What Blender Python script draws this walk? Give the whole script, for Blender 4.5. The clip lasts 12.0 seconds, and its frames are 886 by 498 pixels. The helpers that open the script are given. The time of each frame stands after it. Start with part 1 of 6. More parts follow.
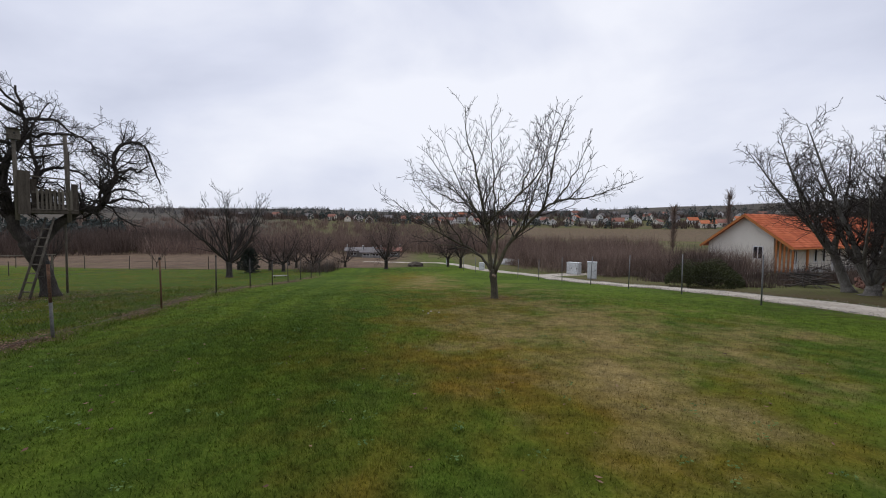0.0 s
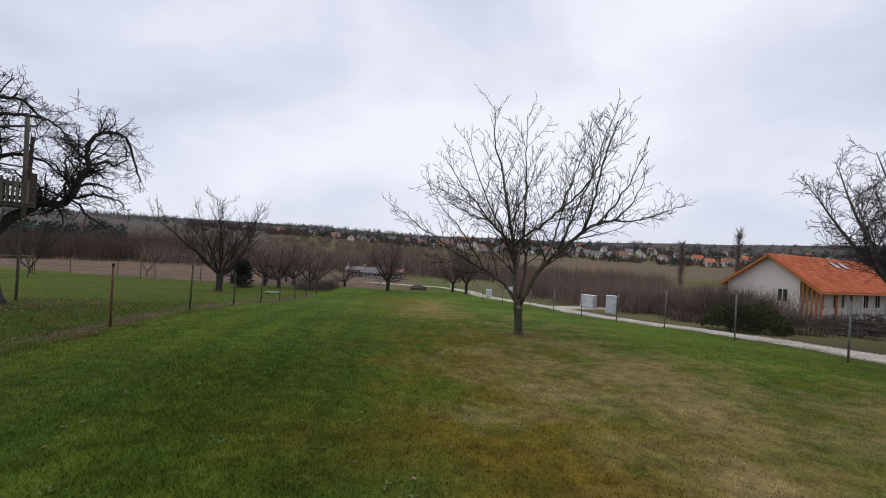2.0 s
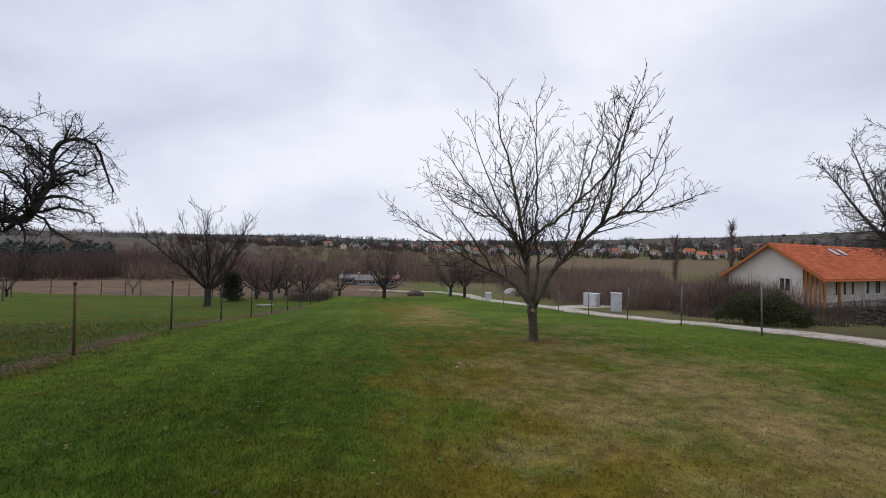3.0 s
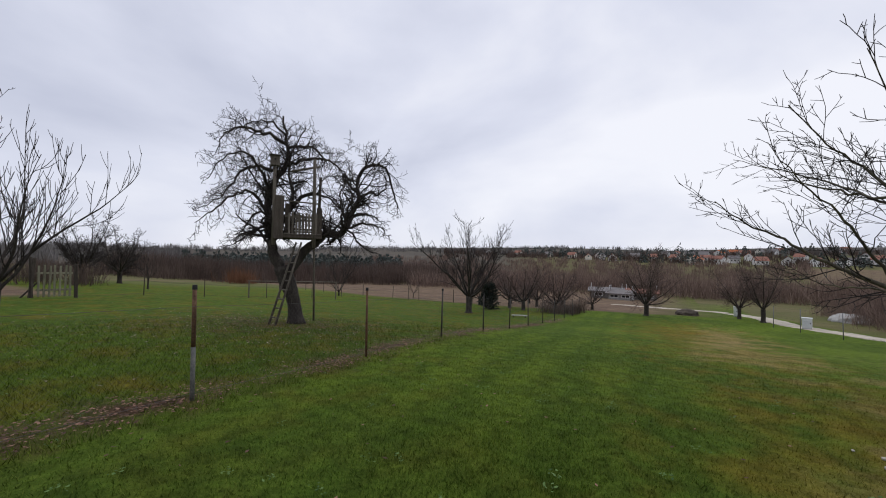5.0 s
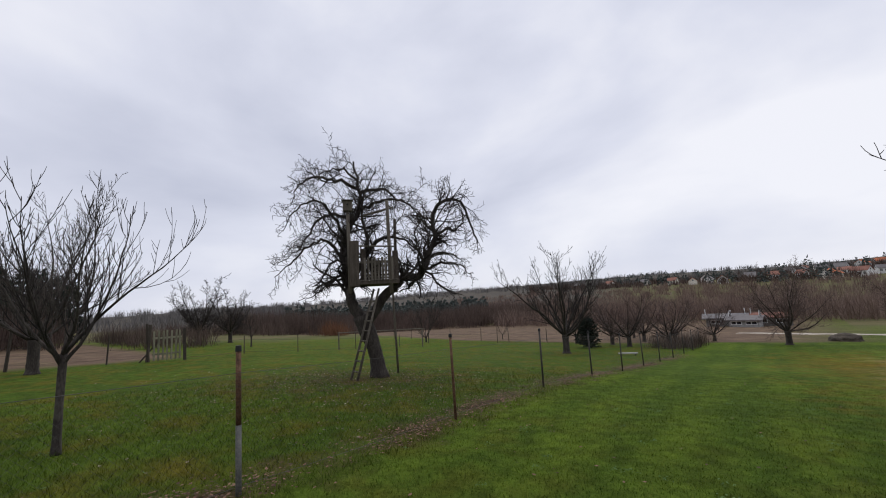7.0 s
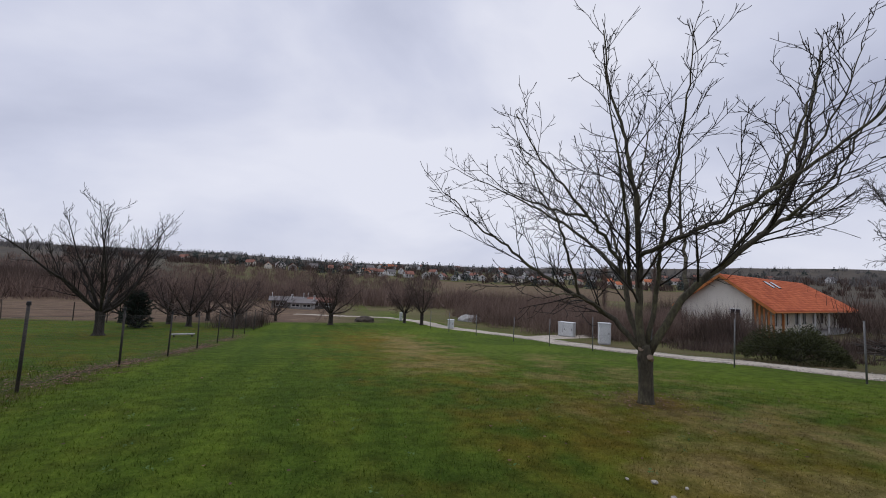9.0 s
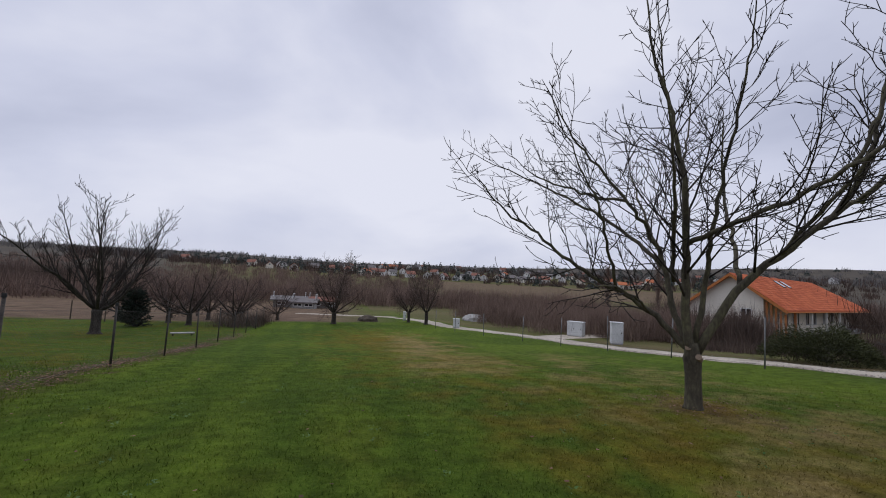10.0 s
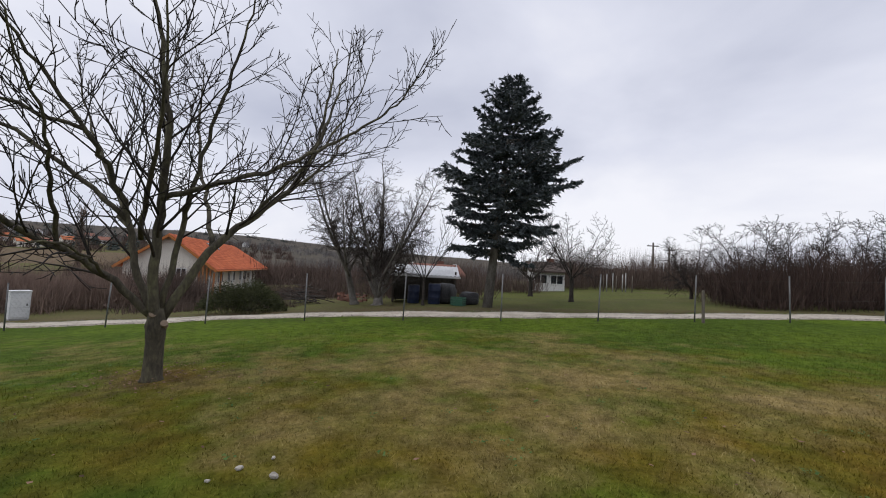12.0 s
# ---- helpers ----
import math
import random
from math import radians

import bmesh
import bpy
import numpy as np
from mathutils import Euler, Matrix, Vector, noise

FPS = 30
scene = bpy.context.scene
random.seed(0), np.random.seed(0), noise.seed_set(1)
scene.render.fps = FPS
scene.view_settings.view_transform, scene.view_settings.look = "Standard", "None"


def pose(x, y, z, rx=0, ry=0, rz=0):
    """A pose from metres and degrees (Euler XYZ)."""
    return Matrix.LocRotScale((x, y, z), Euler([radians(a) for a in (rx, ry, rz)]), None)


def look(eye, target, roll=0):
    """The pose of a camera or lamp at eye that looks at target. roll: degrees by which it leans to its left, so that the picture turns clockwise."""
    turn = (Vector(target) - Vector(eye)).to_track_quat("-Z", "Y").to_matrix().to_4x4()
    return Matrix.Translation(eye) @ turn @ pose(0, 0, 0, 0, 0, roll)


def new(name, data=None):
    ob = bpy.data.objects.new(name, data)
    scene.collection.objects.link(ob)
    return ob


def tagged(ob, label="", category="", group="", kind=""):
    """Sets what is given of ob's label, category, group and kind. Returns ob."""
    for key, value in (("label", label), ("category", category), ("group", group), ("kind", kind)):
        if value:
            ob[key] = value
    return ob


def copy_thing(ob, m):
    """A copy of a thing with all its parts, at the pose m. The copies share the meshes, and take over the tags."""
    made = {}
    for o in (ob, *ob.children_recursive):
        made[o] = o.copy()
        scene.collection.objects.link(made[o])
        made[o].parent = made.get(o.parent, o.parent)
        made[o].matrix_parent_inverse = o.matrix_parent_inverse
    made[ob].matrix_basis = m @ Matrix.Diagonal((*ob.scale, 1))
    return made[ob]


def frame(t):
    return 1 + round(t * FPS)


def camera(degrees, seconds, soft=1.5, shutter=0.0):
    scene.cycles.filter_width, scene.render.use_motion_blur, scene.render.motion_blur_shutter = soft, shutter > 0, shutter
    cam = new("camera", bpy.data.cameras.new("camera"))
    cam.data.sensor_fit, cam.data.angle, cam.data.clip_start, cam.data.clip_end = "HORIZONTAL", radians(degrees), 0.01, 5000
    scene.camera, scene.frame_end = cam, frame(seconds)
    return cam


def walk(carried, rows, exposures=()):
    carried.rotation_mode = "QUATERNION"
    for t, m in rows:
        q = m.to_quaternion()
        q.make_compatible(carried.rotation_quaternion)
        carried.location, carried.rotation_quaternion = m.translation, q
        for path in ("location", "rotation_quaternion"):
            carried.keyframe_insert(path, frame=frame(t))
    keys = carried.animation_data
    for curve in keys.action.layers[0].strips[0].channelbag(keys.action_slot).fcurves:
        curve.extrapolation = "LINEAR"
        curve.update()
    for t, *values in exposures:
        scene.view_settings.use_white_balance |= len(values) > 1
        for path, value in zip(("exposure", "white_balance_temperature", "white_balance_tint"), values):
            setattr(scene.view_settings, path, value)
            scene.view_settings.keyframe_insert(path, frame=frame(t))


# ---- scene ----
cam = camera(94.5, 12.0, soft=1.0)
PATH = [
    (0, (-0.4, -0.175, 2.271), (-0.324, 1.82, 2.164), 0.5),
    (0.5, (-0.45, 0.373, 2.243), (-0.396, 2.373, 2.246), 2.3),
    (1, (-0.533, 0.828, 2.149), (-0.354, 2.819, 2.202), 3.3),
    (1.5, (-0.629, 1.378, 2.099), (-0.554, 3.376, 2.14), 0.7),
    (2, (-0.741, 1.88, 2.11), (-0.678, 3.879, 2.121), 3.6),
    (2.5, (-0.856, 2.357, 2.071), (-0.722, 4.353, 2.091), 0.8),
    (4.5, (-1.665, 4.197, 1.986), (-2.173, 6.131, 2.031), 3.8),
    (5, (-2.008, 4.483, 1.952), (-3.019, 6.207, 2.016), 1.2),
    (5.5, (-2.277, 4.756, 1.951), (-3.76, 6.081, 2.166), 3.3),
    (6, (-2.465, 5.017, 1.949), (-4.058, 6.213, 2.126), 2.4),
    (6.5, (-2.667, 5.226, 1.922), (-4.273, 6.403, 2.115), -0.8),
    (7, (-2.82, 5.55, 1.896), (-4.138, 7.029, 2.166), -3.3),
    (7.5, (-2.81, 5.914, 1.882), (-3.493, 7.782, 2.091), 0.6),
    (9.5, (-3.133, 7.279, 1.727), (-2.662, 9.216, 1.884), 2.0),
    (10, (-3.205, 7.667, 1.646), (-2.788, 9.616, 1.809), 2.8),
    (10.5, (-3.248, 8.006, 1.624), (-2.592, 9.89, 1.776), 4.1),
    (11, (-3.235, 8.337, 1.613), (-2.132, 10.001, 1.722), 1.1),
    (11.5, (-3.144, 8.528, 1.565), (-1.66, 9.867, 1.642), 2.2),
    (12, (-3.143, 8.367, 1.623), (-1.167, 8.658, 1.736), 3.1),
]
walk(cam, [(t, look(eye, target, roll)) for t, eye, target, roll in PATH],
     [(0, -0.10, 6200, 11), (4.5, -0.10, 6250, 11), (6.5, -0.09, 6350, 11), (7.5, -0.19, 6250, 11), (9.5, -0.33, 6050, 14), (11.0, -0.33, 6050, 14), (11.5, -0.29, 6150, 12), (12, -0.07, 6350, 11)])


# ---------------------------------------------------------------- world and light
def node(tree, kind, **inputs):
    n = tree.nodes.new(kind)
    for k, v in inputs.items():
        n.inputs[k.replace("_", " ")].default_value = v
    return n


def ramp(tree, fac, stops):
    n = tree.nodes.new("ShaderNodeValToRGB")
    while len(n.color_ramp.elements) < len(stops):
        n.color_ramp.elements.new(0.5)
    for e, (p, c) in zip(n.color_ramp.elements, stops):
        e.position, e.color = p, (*c, 1)
    tree.links.new(fac, n.inputs["Fac"])
    return n.outputs["Color"]


world = bpy.data.worlds.new("overcast_sky")
scene.world = world
world.use_nodes = True
wt = world.node_tree
wt.nodes.clear()
sky = wt.nodes.new("ShaderNodeTexSky")
sky.sky_type, sky.sun_disc = "NISHITA", False
sky.sun_elevation, sky.sun_rotation = radians(63), radians(-23)
wco = wt.nodes.new("ShaderNodeTexCoord")
wmap = node(wt, "ShaderNodeMapping", Scale=(1.0, 1.0, 2.0))
wt.links.new(wco.outputs["Generated"], wmap.inputs["Vector"])
cloud = node(wt, "ShaderNodeTexNoise", Scale=1.35, Detail=6.0, Roughness=0.48, Distortion=0.25)
wt.links.new(wmap.outputs["Vector"], cloud.inputs["Vector"])
cloud_colour = ramp(wt, cloud.outputs["Fac"], [(0.30, (0.58, 0.605, 0.72)), (0.5, (0.83, 0.845, 0.94)), (0.64, (1.04, 1.035, 1.07))])
wbg = node(wt, "ShaderNodeBackground", Strength=0.08)
wt.links.new(sky.outputs["Color"], wbg.inputs["Color"])
wcl = node(wt, "ShaderNodeBackground", Strength=0.98)
wt.links.new(cloud_colour, wcl.inputs["Color"])
wmix = node(wt, "ShaderNodeMixShader", Fac=0.93)
wt.links.new(wbg.outputs[0], wmix.inputs[1])
wt.links.new(wcl.outputs[0], wmix.inputs[2])
wout = wt.nodes.new("ShaderNodeOutputWorld")
wt.links.new(wmix.outputs[0], wout.inputs["Surface"])

sun = new("sun", bpy.data.lights.new("sun", "SUN"))
sun.data.energy, sun.data.angle, sun.data.color = 1.3, radians(70), (1.0, 0.97, 0.93)
sun.matrix_world = look((0, 0, 60), (12, -28, 0))


# ---------------------------------------------------------------- materials
def surface(name, colours, scale, rough=0.85, bump=0.3, fine=8.0, metal=0.0, bump_scale=None, island=0.0, random_ob=0.0, stretch=(1, 1, 1), spec=0.3):
    """Colours mixed by a coarse and a fine noise over the place, with fine relief."""
    m = bpy.data.materials.new(name)
    m.use_nodes = True
    t = m.node_tree
    b = t.nodes["Principled BSDF"]
    geo = t.nodes.new("ShaderNodeNewGeometry")
    mp = node(t, "ShaderNodeMapping", Scale=stretch)
    t.links.new(geo.outputs["Position"], mp.inputs["Vector"])
    n1 = node(t, "ShaderNodeTexNoise", Scale=scale, Detail=4.0)
    n2 = node(t, "ShaderNodeTexNoise", Scale=scale * fine, Detail=3.0, Roughness=0.6)
    for n in (n1, n2):
        t.links.new(mp.outputs["Vector"], n.inputs["Vector"])
    mix = node(t, "ShaderNodeMath")
    mix.operation = "MULTIPLY_ADD"
    mix.inputs[1].default_value = 0.5
    t.links.new(n1.outputs["Fac"], mix.inputs[0])
    half = node(t, "ShaderNodeMath")
    half.operation = "MULTIPLY"
    half.inputs[1].default_value = 0.5
    t.links.new(n2.outputs["Fac"], half.inputs[0])
    t.links.new(half.outputs[0], mix.inputs[2])
    fac = mix.outputs[0]
    for amount, src in ((island, geo.outputs["Random Per Island"]), (random_ob, None)):
        if amount:
            if src is None:
                src = t.nodes.new("ShaderNodeObjectInfo").outputs["Random"]
            a = node(t, "ShaderNodeMath")
            a.operation = "MULTIPLY_ADD"
            a.inputs[1].default_value = amount
            t.links.new(src, a.inputs[0])
            c = node(t, "ShaderNodeMath")
            c.operation = "SUBTRACT"
            c.inputs[1].default_value = amount / 2
            t.links.new(fac, c.inputs[0])
            t.links.new(c.outputs[0], a.inputs[2])
            fac = a.outputs[0]
    k = len(colours)
    col = ramp(t, fac, [(0.34 + 0.32 * i / max(1, k - 1), c) for i, c in enumerate(colours)])
    t.links.new(col, b.inputs["Base Color"])
    b.inputs["Roughness"].default_value, b.inputs["Metallic"].default_value = rough, metal
    b.inputs["Specular IOR Level"].default_value = spec
    if bump:
        bp = node(t, "ShaderNodeBump", Strength=bump, Distance=0.02)
        n3 = node(t, "ShaderNodeTexNoise", Scale=bump_scale or scale * fine, Detail=4.0)
        t.links.new(mp.outputs["Vector"], n3.inputs["Vector"])
        t.links.new(n3.outputs["Fac"], bp.inputs["Height"])
        t.links.new(bp.outputs[0], b.inputs["Normal"])
    return m


def attribute_mix(t, name, a, b, noise_out=None, gain=1.0):
    """Mixes colour b over a by a named mesh attribute, its edge broken up by a noise."""
    at = t.nodes.new("ShaderNodeAttribute")
    at.attribute_name = name
    fac = at.outputs["Fac"]
    if noise_out is not None:
        s = node(t, "ShaderNodeMath")
        s.operation = "SUBTRACT"
        s.inputs[1].default_value = 0.5
        t.links.new(noise_out, s.inputs[0])
        g = node(t, "ShaderNodeMath")
        g.operation = "MULTIPLY_ADD"
        g.inputs[1].default_value = gain
        t.links.new(s.outputs[0], g.inputs[0])
        t.links.new(fac, g.inputs[2])
        w = node(t, "ShaderNodeMath")
        w.operation = "MULTIPLY"
        w.use_clamp = True
        sm = node(t, "ShaderNodeMapRange", From_Min=0.0, From_Max=0.06)
        t.links.new(fac, sm.inputs["Value"])
        t.links.new(sm.outputs[0], w.inputs[0])
        t.links.new(g.outputs[0], w.inputs[1])
        fac = w.outputs[0]
    mx = t.nodes.new("ShaderNodeMix")
    mx.data_type = "RGBA"
    t.links.new(fac, mx.inputs["Factor"])
    t.links.new(a, mx.inputs["A"])
    t.links.new(b, mx.inputs["B"])
    return mx.outputs["Result"]


def ground_material(name, blades=False):
    m = bpy.data.materials.new(name)
    m.use_nodes = True
    t = m.node_tree
    b = t.nodes["Principled BSDF"]
    geo = t.nodes.new("ShaderNodeNewGeometry")

    def ns(scale, detail=4.0, rough=0.55):
        n = node(t, "ShaderNodeTexNoise", Scale=scale, Detail=detail, Roughness=rough)
        t.links.new(geo.outputs["Position"], n.inputs["Vector"])
        return n.outputs["Fac"]

    big, mid, fine = ns(0.22), ns(1.1), ns(26.0, 5.0, 0.7)
    shade = geo.outputs["Random Per Island"] if blades else fine
    green = ramp(t, shade, [(0.2, (0.032, 0.056, 0.006)), (0.5, (0.059, 0.095, 0.011)), (0.85, (0.105, 0.141, 0.023))])
    green2 = ramp(t, shade, [(0.2, (0.050, 0.083, 0.006)), (0.5, (0.087, 0.130, 0.013)), (0.85, (0.139, 0.180, 0.026))])
    gsel = node(t, "ShaderNodeMapRange", From_Min=0.42, From_Max=0.6)
    t.links.new(big, gsel.inputs["Value"])
    mx = t.nodes.new("ShaderNodeMix")
    mx.data_type = "RGBA"
    t.links.new(gsel.outputs[0], mx.inputs["Factor"])
    t.links.new(green, mx.inputs["A"])
    t.links.new(green2, mx.inputs["B"])
    col = mx.outputs["Result"]
    deep = ramp(t, shade, [(0.2, (0.025, 0.050, 0.005)), (0.5, (0.044, 0.081, 0.009)), (0.85, (0.080, 0.119, 0.018))])
    col = attribute_mix(t, "mow", col, deep, mid, 0.8)
    dry = ramp(t, shade, [(0.2, (0.115, 0.085, 0.028)), (0.5, (0.215, 0.162, 0.062)), (0.85, (0.36, 0.29, 0.145))])
    rust = ramp(t, shade, [(0.2, (0.085, 0.060, 0.008)), (0.55, (0.155, 0.104, 0.014)), (0.85, (0.22, 0.155, 0.036))])
    patch = ns(0.75, 5.0, 0.65)
    col = attribute_mix(t, "rust", col, rust, mid, 2.2)
    col = attribute_mix(t, "dry", col, dry, patch, 3.6)
    tuft = ramp(t, ns(4.5, 3.0), [(0.3, (0.66, 0.66, 0.66)), (0.5, (0.98, 0.98, 0.98)), (0.7, (1.28, 1.28, 1.24))])
    mul = t.nodes.new("ShaderNodeMix")
    mul.data_type, mul.blend_type = "RGBA", "MULTIPLY"
    mul.inputs["Factor"].default_value = 1.0
    t.links.new(col, mul.inputs["A"])
    t.links.new(tuft, mul.inputs["B"])
    col = mul.outputs["Result"]
    if not blades:
        litter = ramp(t, ns(14.0, 5.0, 0.7), [(0.35, (0.030, 0.020, 0.013)), (0.55, (0.080, 0.048, 0.030)), (0.7, (0.15, 0.095, 0.062))])
        col = attribute_mix(t, "litter", col, litter, ns(2.4), 2.2)
        field = ramp(t, ns(0.6, 6.0, 0.7), [(0.3, (0.085, 0.058, 0.042)), (0.5, (0.135, 0.094, 0.066)), (0.7, (0.19, 0.135, 0.088))])
        col = attribute_mix(t, "field", col, field, ns(0.35), 0.6)
        meadow = ramp(t, ns(0.12, 6.0, 0.7), [(0.3, (0.075, 0.085, 0.034)), (0.5, (0.115, 0.100, 0.050)), (0.7, (0.15, 0.118, 0.066))])
        col = attribute_mix(t, "meadow", col, meadow, ns(0.08), 0.8)
        wood = ramp(t, ns(0.05, 8.0, 0.75), [(0.3, (0.048, 0.050, 0.044)), (0.5, (0.085, 0.074, 0.062)), (0.7, (0.12, 0.105, 0.078))])
        col = attribute_mix(t, "woods", col, wood)
        bp = node(t, "ShaderNodeBump", Strength=0.9, Distance=0.04)
        t.links.new(fine, bp.inputs["Height"])
        t.links.new(bp.outputs[0], b.inputs["Normal"])
    t.links.new(col, b.inputs["Base Color"])
    b.inputs["Roughness"].default_value = 0.9 if not blades else 0.75
    b.inputs["Specular IOR Level"].default_value = 0.04
    return m


M_GROUND = ground_material("mown_grass_ground")
M_BLADE = ground_material("grass_blades", True)
M_BARK = surface("grey_bark", [(0.060, 0.052, 0.045), (0.115, 0.102, 0.088), (0.20, 0.185, 0.16)], 6.0, 0.95, 0.9, 6.0, stretch=(1, 1, 0.35))
M_LICHEN = surface("lichen_bark", [(0.045, 0.039, 0.031), (0.082, 0.072, 0.052), (0.145, 0.138, 0.078)], 5.0, 0.95, 0.9, 6.0, stretch=(1, 1, 0.4))
M_DARKBARK = surface("dark_old_bark", [(0.020, 0.016, 0.014), (0.042, 0.035, 0.030), (0.082, 0.071, 0.060)], 5.0, 0.95, 1.0, 7.0, stretch=(1, 1, 0.35))
M_TWIG = surface("bare_twigs", [(0.030, 0.024, 0.021), (0.055, 0.045, 0.039), (0.09, 0.076, 0.066)], 3.0, 0.9, 0.0, island=0.2)
M_DARKTWIG = surface("dark_bare_twigs", [(0.016, 0.013, 0.012), (0.030, 0.025, 0.022), (0.056, 0.046, 0.039)], 3.0, 0.9, 0.0, island=0.2)
M_BRUSH = surface("brown_brush_twigs", [(0.105, 0.070, 0.056), (0.175, 0.122, 0.098), (0.27, 0.195, 0.155)], 0.15, 0.95, 0.0, island=0.25)
# far twigs: distance haze painted into the base colour, paler and greyer than near brush
M_HAZEWOOD = surface("haze_paled_bare_woods", [(0.10, 0.094, 0.092), (0.145, 0.136, 0.130), (0.20, 0.188, 0.175)], 0.02, 0.95, 0.0, island=0.25)
# far needles lightened and greyed against M_DARKNEEDLE to stand in for aerial haze
M_HAZEFIR = surface("haze_paled_evergreens", [(0.046, 0.058, 0.054), (0.068, 0.082, 0.075), (0.092, 0.108, 0.095)], 0.03, 0.95, 0.0, island=0.3)
M_BRUSHDARK = surface("dark_brush_twigs", [(0.050, 0.034, 0.028), (0.088, 0.061, 0.050), (0.14, 0.102, 0.08)], 0.2, 0.95, 0.0, island=0.25)
M_REDTWIG = surface("reddish_fruit_twigs", [(0.050, 0.034, 0.029), (0.092, 0.064, 0.055), (0.145, 0.104, 0.09)], 0.6, 0.95, 0.0, island=0.25)
M_HEDGE = surface("dark_red_brown_hedge_twigs", [(0.030, 0.018, 0.014), (0.055, 0.034, 0.027), (0.09, 0.06, 0.048)], 0.4, 0.95, 0.0, island=0.25)
M_PALEWOOD = surface("pale_mossy_pickets", [(0.12, 0.115, 0.08), (0.20, 0.19, 0.13), (0.28, 0.265, 0.19)], 5.0, 0.9, 0.5, 7.0, stretch=(4, 4, 0.5), random_ob=0.15)
M_RUSTBUSH = surface("rust_brown_bush_twigs", [(0.10, 0.045, 0.025), (0.16, 0.075, 0.04), (0.22, 0.11, 0.06)], 0.4, 0.95, 0.0, island=0.25)
M_NEEDLE = surface("blue_green_needles", [(0.034, 0.043, 0.045), (0.070, 0.085, 0.090), (0.135, 0.155, 0.165)], 1.6, 0.8, 0.0, island=0.25)
M_DARKNEEDLE = surface("dark_green_needles", [(0.010, 0.016, 0.012), (0.018, 0.029, 0.021), (0.032, 0.045, 0.032)], 0.5, 0.85, 0.0, island=0.3)
M_JUNIPER = surface("juniper_foliage", [(0.026, 0.031, 0.010), (0.050, 0.058, 0.019), (0.085, 0.092, 0.036)], 1.2, 0.85, 0.0, island=0.3)
M_CUT = surface("sawn_wood_scar", [(0.16, 0.12, 0.085), (0.24, 0.18, 0.13), (0.30, 0.23, 0.17)], 14.0, 0.9, 0.4)
M_RUSTSTEEL = surface("rusty_steel", [(0.055, 0.030, 0.020), (0.12, 0.062, 0.035), (0.20, 0.12, 0.075)], 7.0, 0.8, 0.4, metal=0.2)
M_STEEL = surface("weathered_grey_steel", [(0.10, 0.102, 0.102), (0.165, 0.165, 0.165), (0.24, 0.24, 0.235)], 5.0, 0.6, 0.2, metal=0.35)
M_DARKSTEEL = surface("dark_steel_post", [(0.03, 0.028, 0.026), (0.055, 0.05, 0.046), (0.09, 0.075, 0.06)], 6.0, 0.75, 0.3, metal=0.2)
M_BLACK = surface("black_rubber_cap", [(0.012, 0.012, 0.012), (0.02, 0.02, 0.02)], 9.0, 0.6, 0.1)
M_WIRE = surface("galvanised_wire", [(0.05, 0.05, 0.046), (0.085, 0.083, 0.078), (0.13, 0.125, 0.12)], 3.0, 0.7, 0.0, metal=0.4)
M_OLDWOOD = surface("weathered_grey_wood", [(0.065, 0.055, 0.043), (0.12, 0.103, 0.082), (0.195, 0.170, 0.140)], 5.0, 0.9, 0.6, 7.0, stretch=(4, 4, 0.5), random_ob=0.15)
M_DARKWOOD = surface("dark_weathered_wood", [(0.035, 0.028, 0.022), (0.065, 0.052, 0.042), (0.105, 0.088, 0.070)], 5.0, 0.9, 0.6, 7.0, stretch=(4, 4, 0.5), random_ob=0.15)
M_ORANGEWOOD = surface("orange_stained_timber", [(0.32, 0.105, 0.025), (0.42, 0.15, 0.04), (0.50, 0.20, 0.06)], 4.0, 0.6, 0.3, stretch=(5, 5, 0.5))
M_GRAVEL = surface("pale_gravel", [(0.24, 0.21, 0.17), (0.40, 0.355, 0.295), (0.54, 0.485, 0.41)], 1.2, 0.95, 0.8, 18.0, bump_scale=30.0)
M_STONE = surface("pale_stones", [(0.17, 0.155, 0.135), (0.27, 0.25, 0.22), (0.40, 0.375, 0.33)], 4.0, 0.9, 0.4, random_ob=0.2, island=0.3)
M_CABINET = surface("light_grey_plastic", [(0.50, 0.52, 0.53), (0.60, 0.615, 0.62), (0.68, 0.69, 0.69)], 2.0, 0.5, 0.1)
M_CONCRETE = surface("grey_concrete", [(0.24, 0.235, 0.225), (0.33, 0.325, 0.31), (0.42, 0.41, 0.39)], 3.0, 0.9, 0.4)
M_PLASTER = surface("cream_plaster", [(0.62, 0.58, 0.50), (0.70, 0.66, 0.58), (0.76, 0.72, 0.64)], 0.8, 0.9, 0.2, 20.0)
M_WHITEWALL = surface("white_render", [(0.58, 0.575, 0.56), (0.68, 0.675, 0.66), (0.75, 0.745, 0.73)], 0.6, 0.9, 0.2, 20.0, random_ob=0.25)
M_OLDWALL = surface("stained_grey_wall", [(0.11, 0.10, 0.092), (0.18, 0.17, 0.16), (0.26, 0.25, 0.235)], 1.2, 0.95, 0.4, 12.0)
M_TILE = surface("orange_clay_tiles", [(0.34, 0.072, 0.022), (0.44, 0.100, 0.031), (0.52, 0.135, 0.048)], 1.4, 0.75, 0.2, 8.0, island=0.35)
M_OLDTILE = surface("old_brown_tiles", [(0.030, 0.022, 0.019), (0.050, 0.038, 0.032), (0.08, 0.06, 0.05)], 1.5, 0.9, 0.4, 10.0, island=0.3)
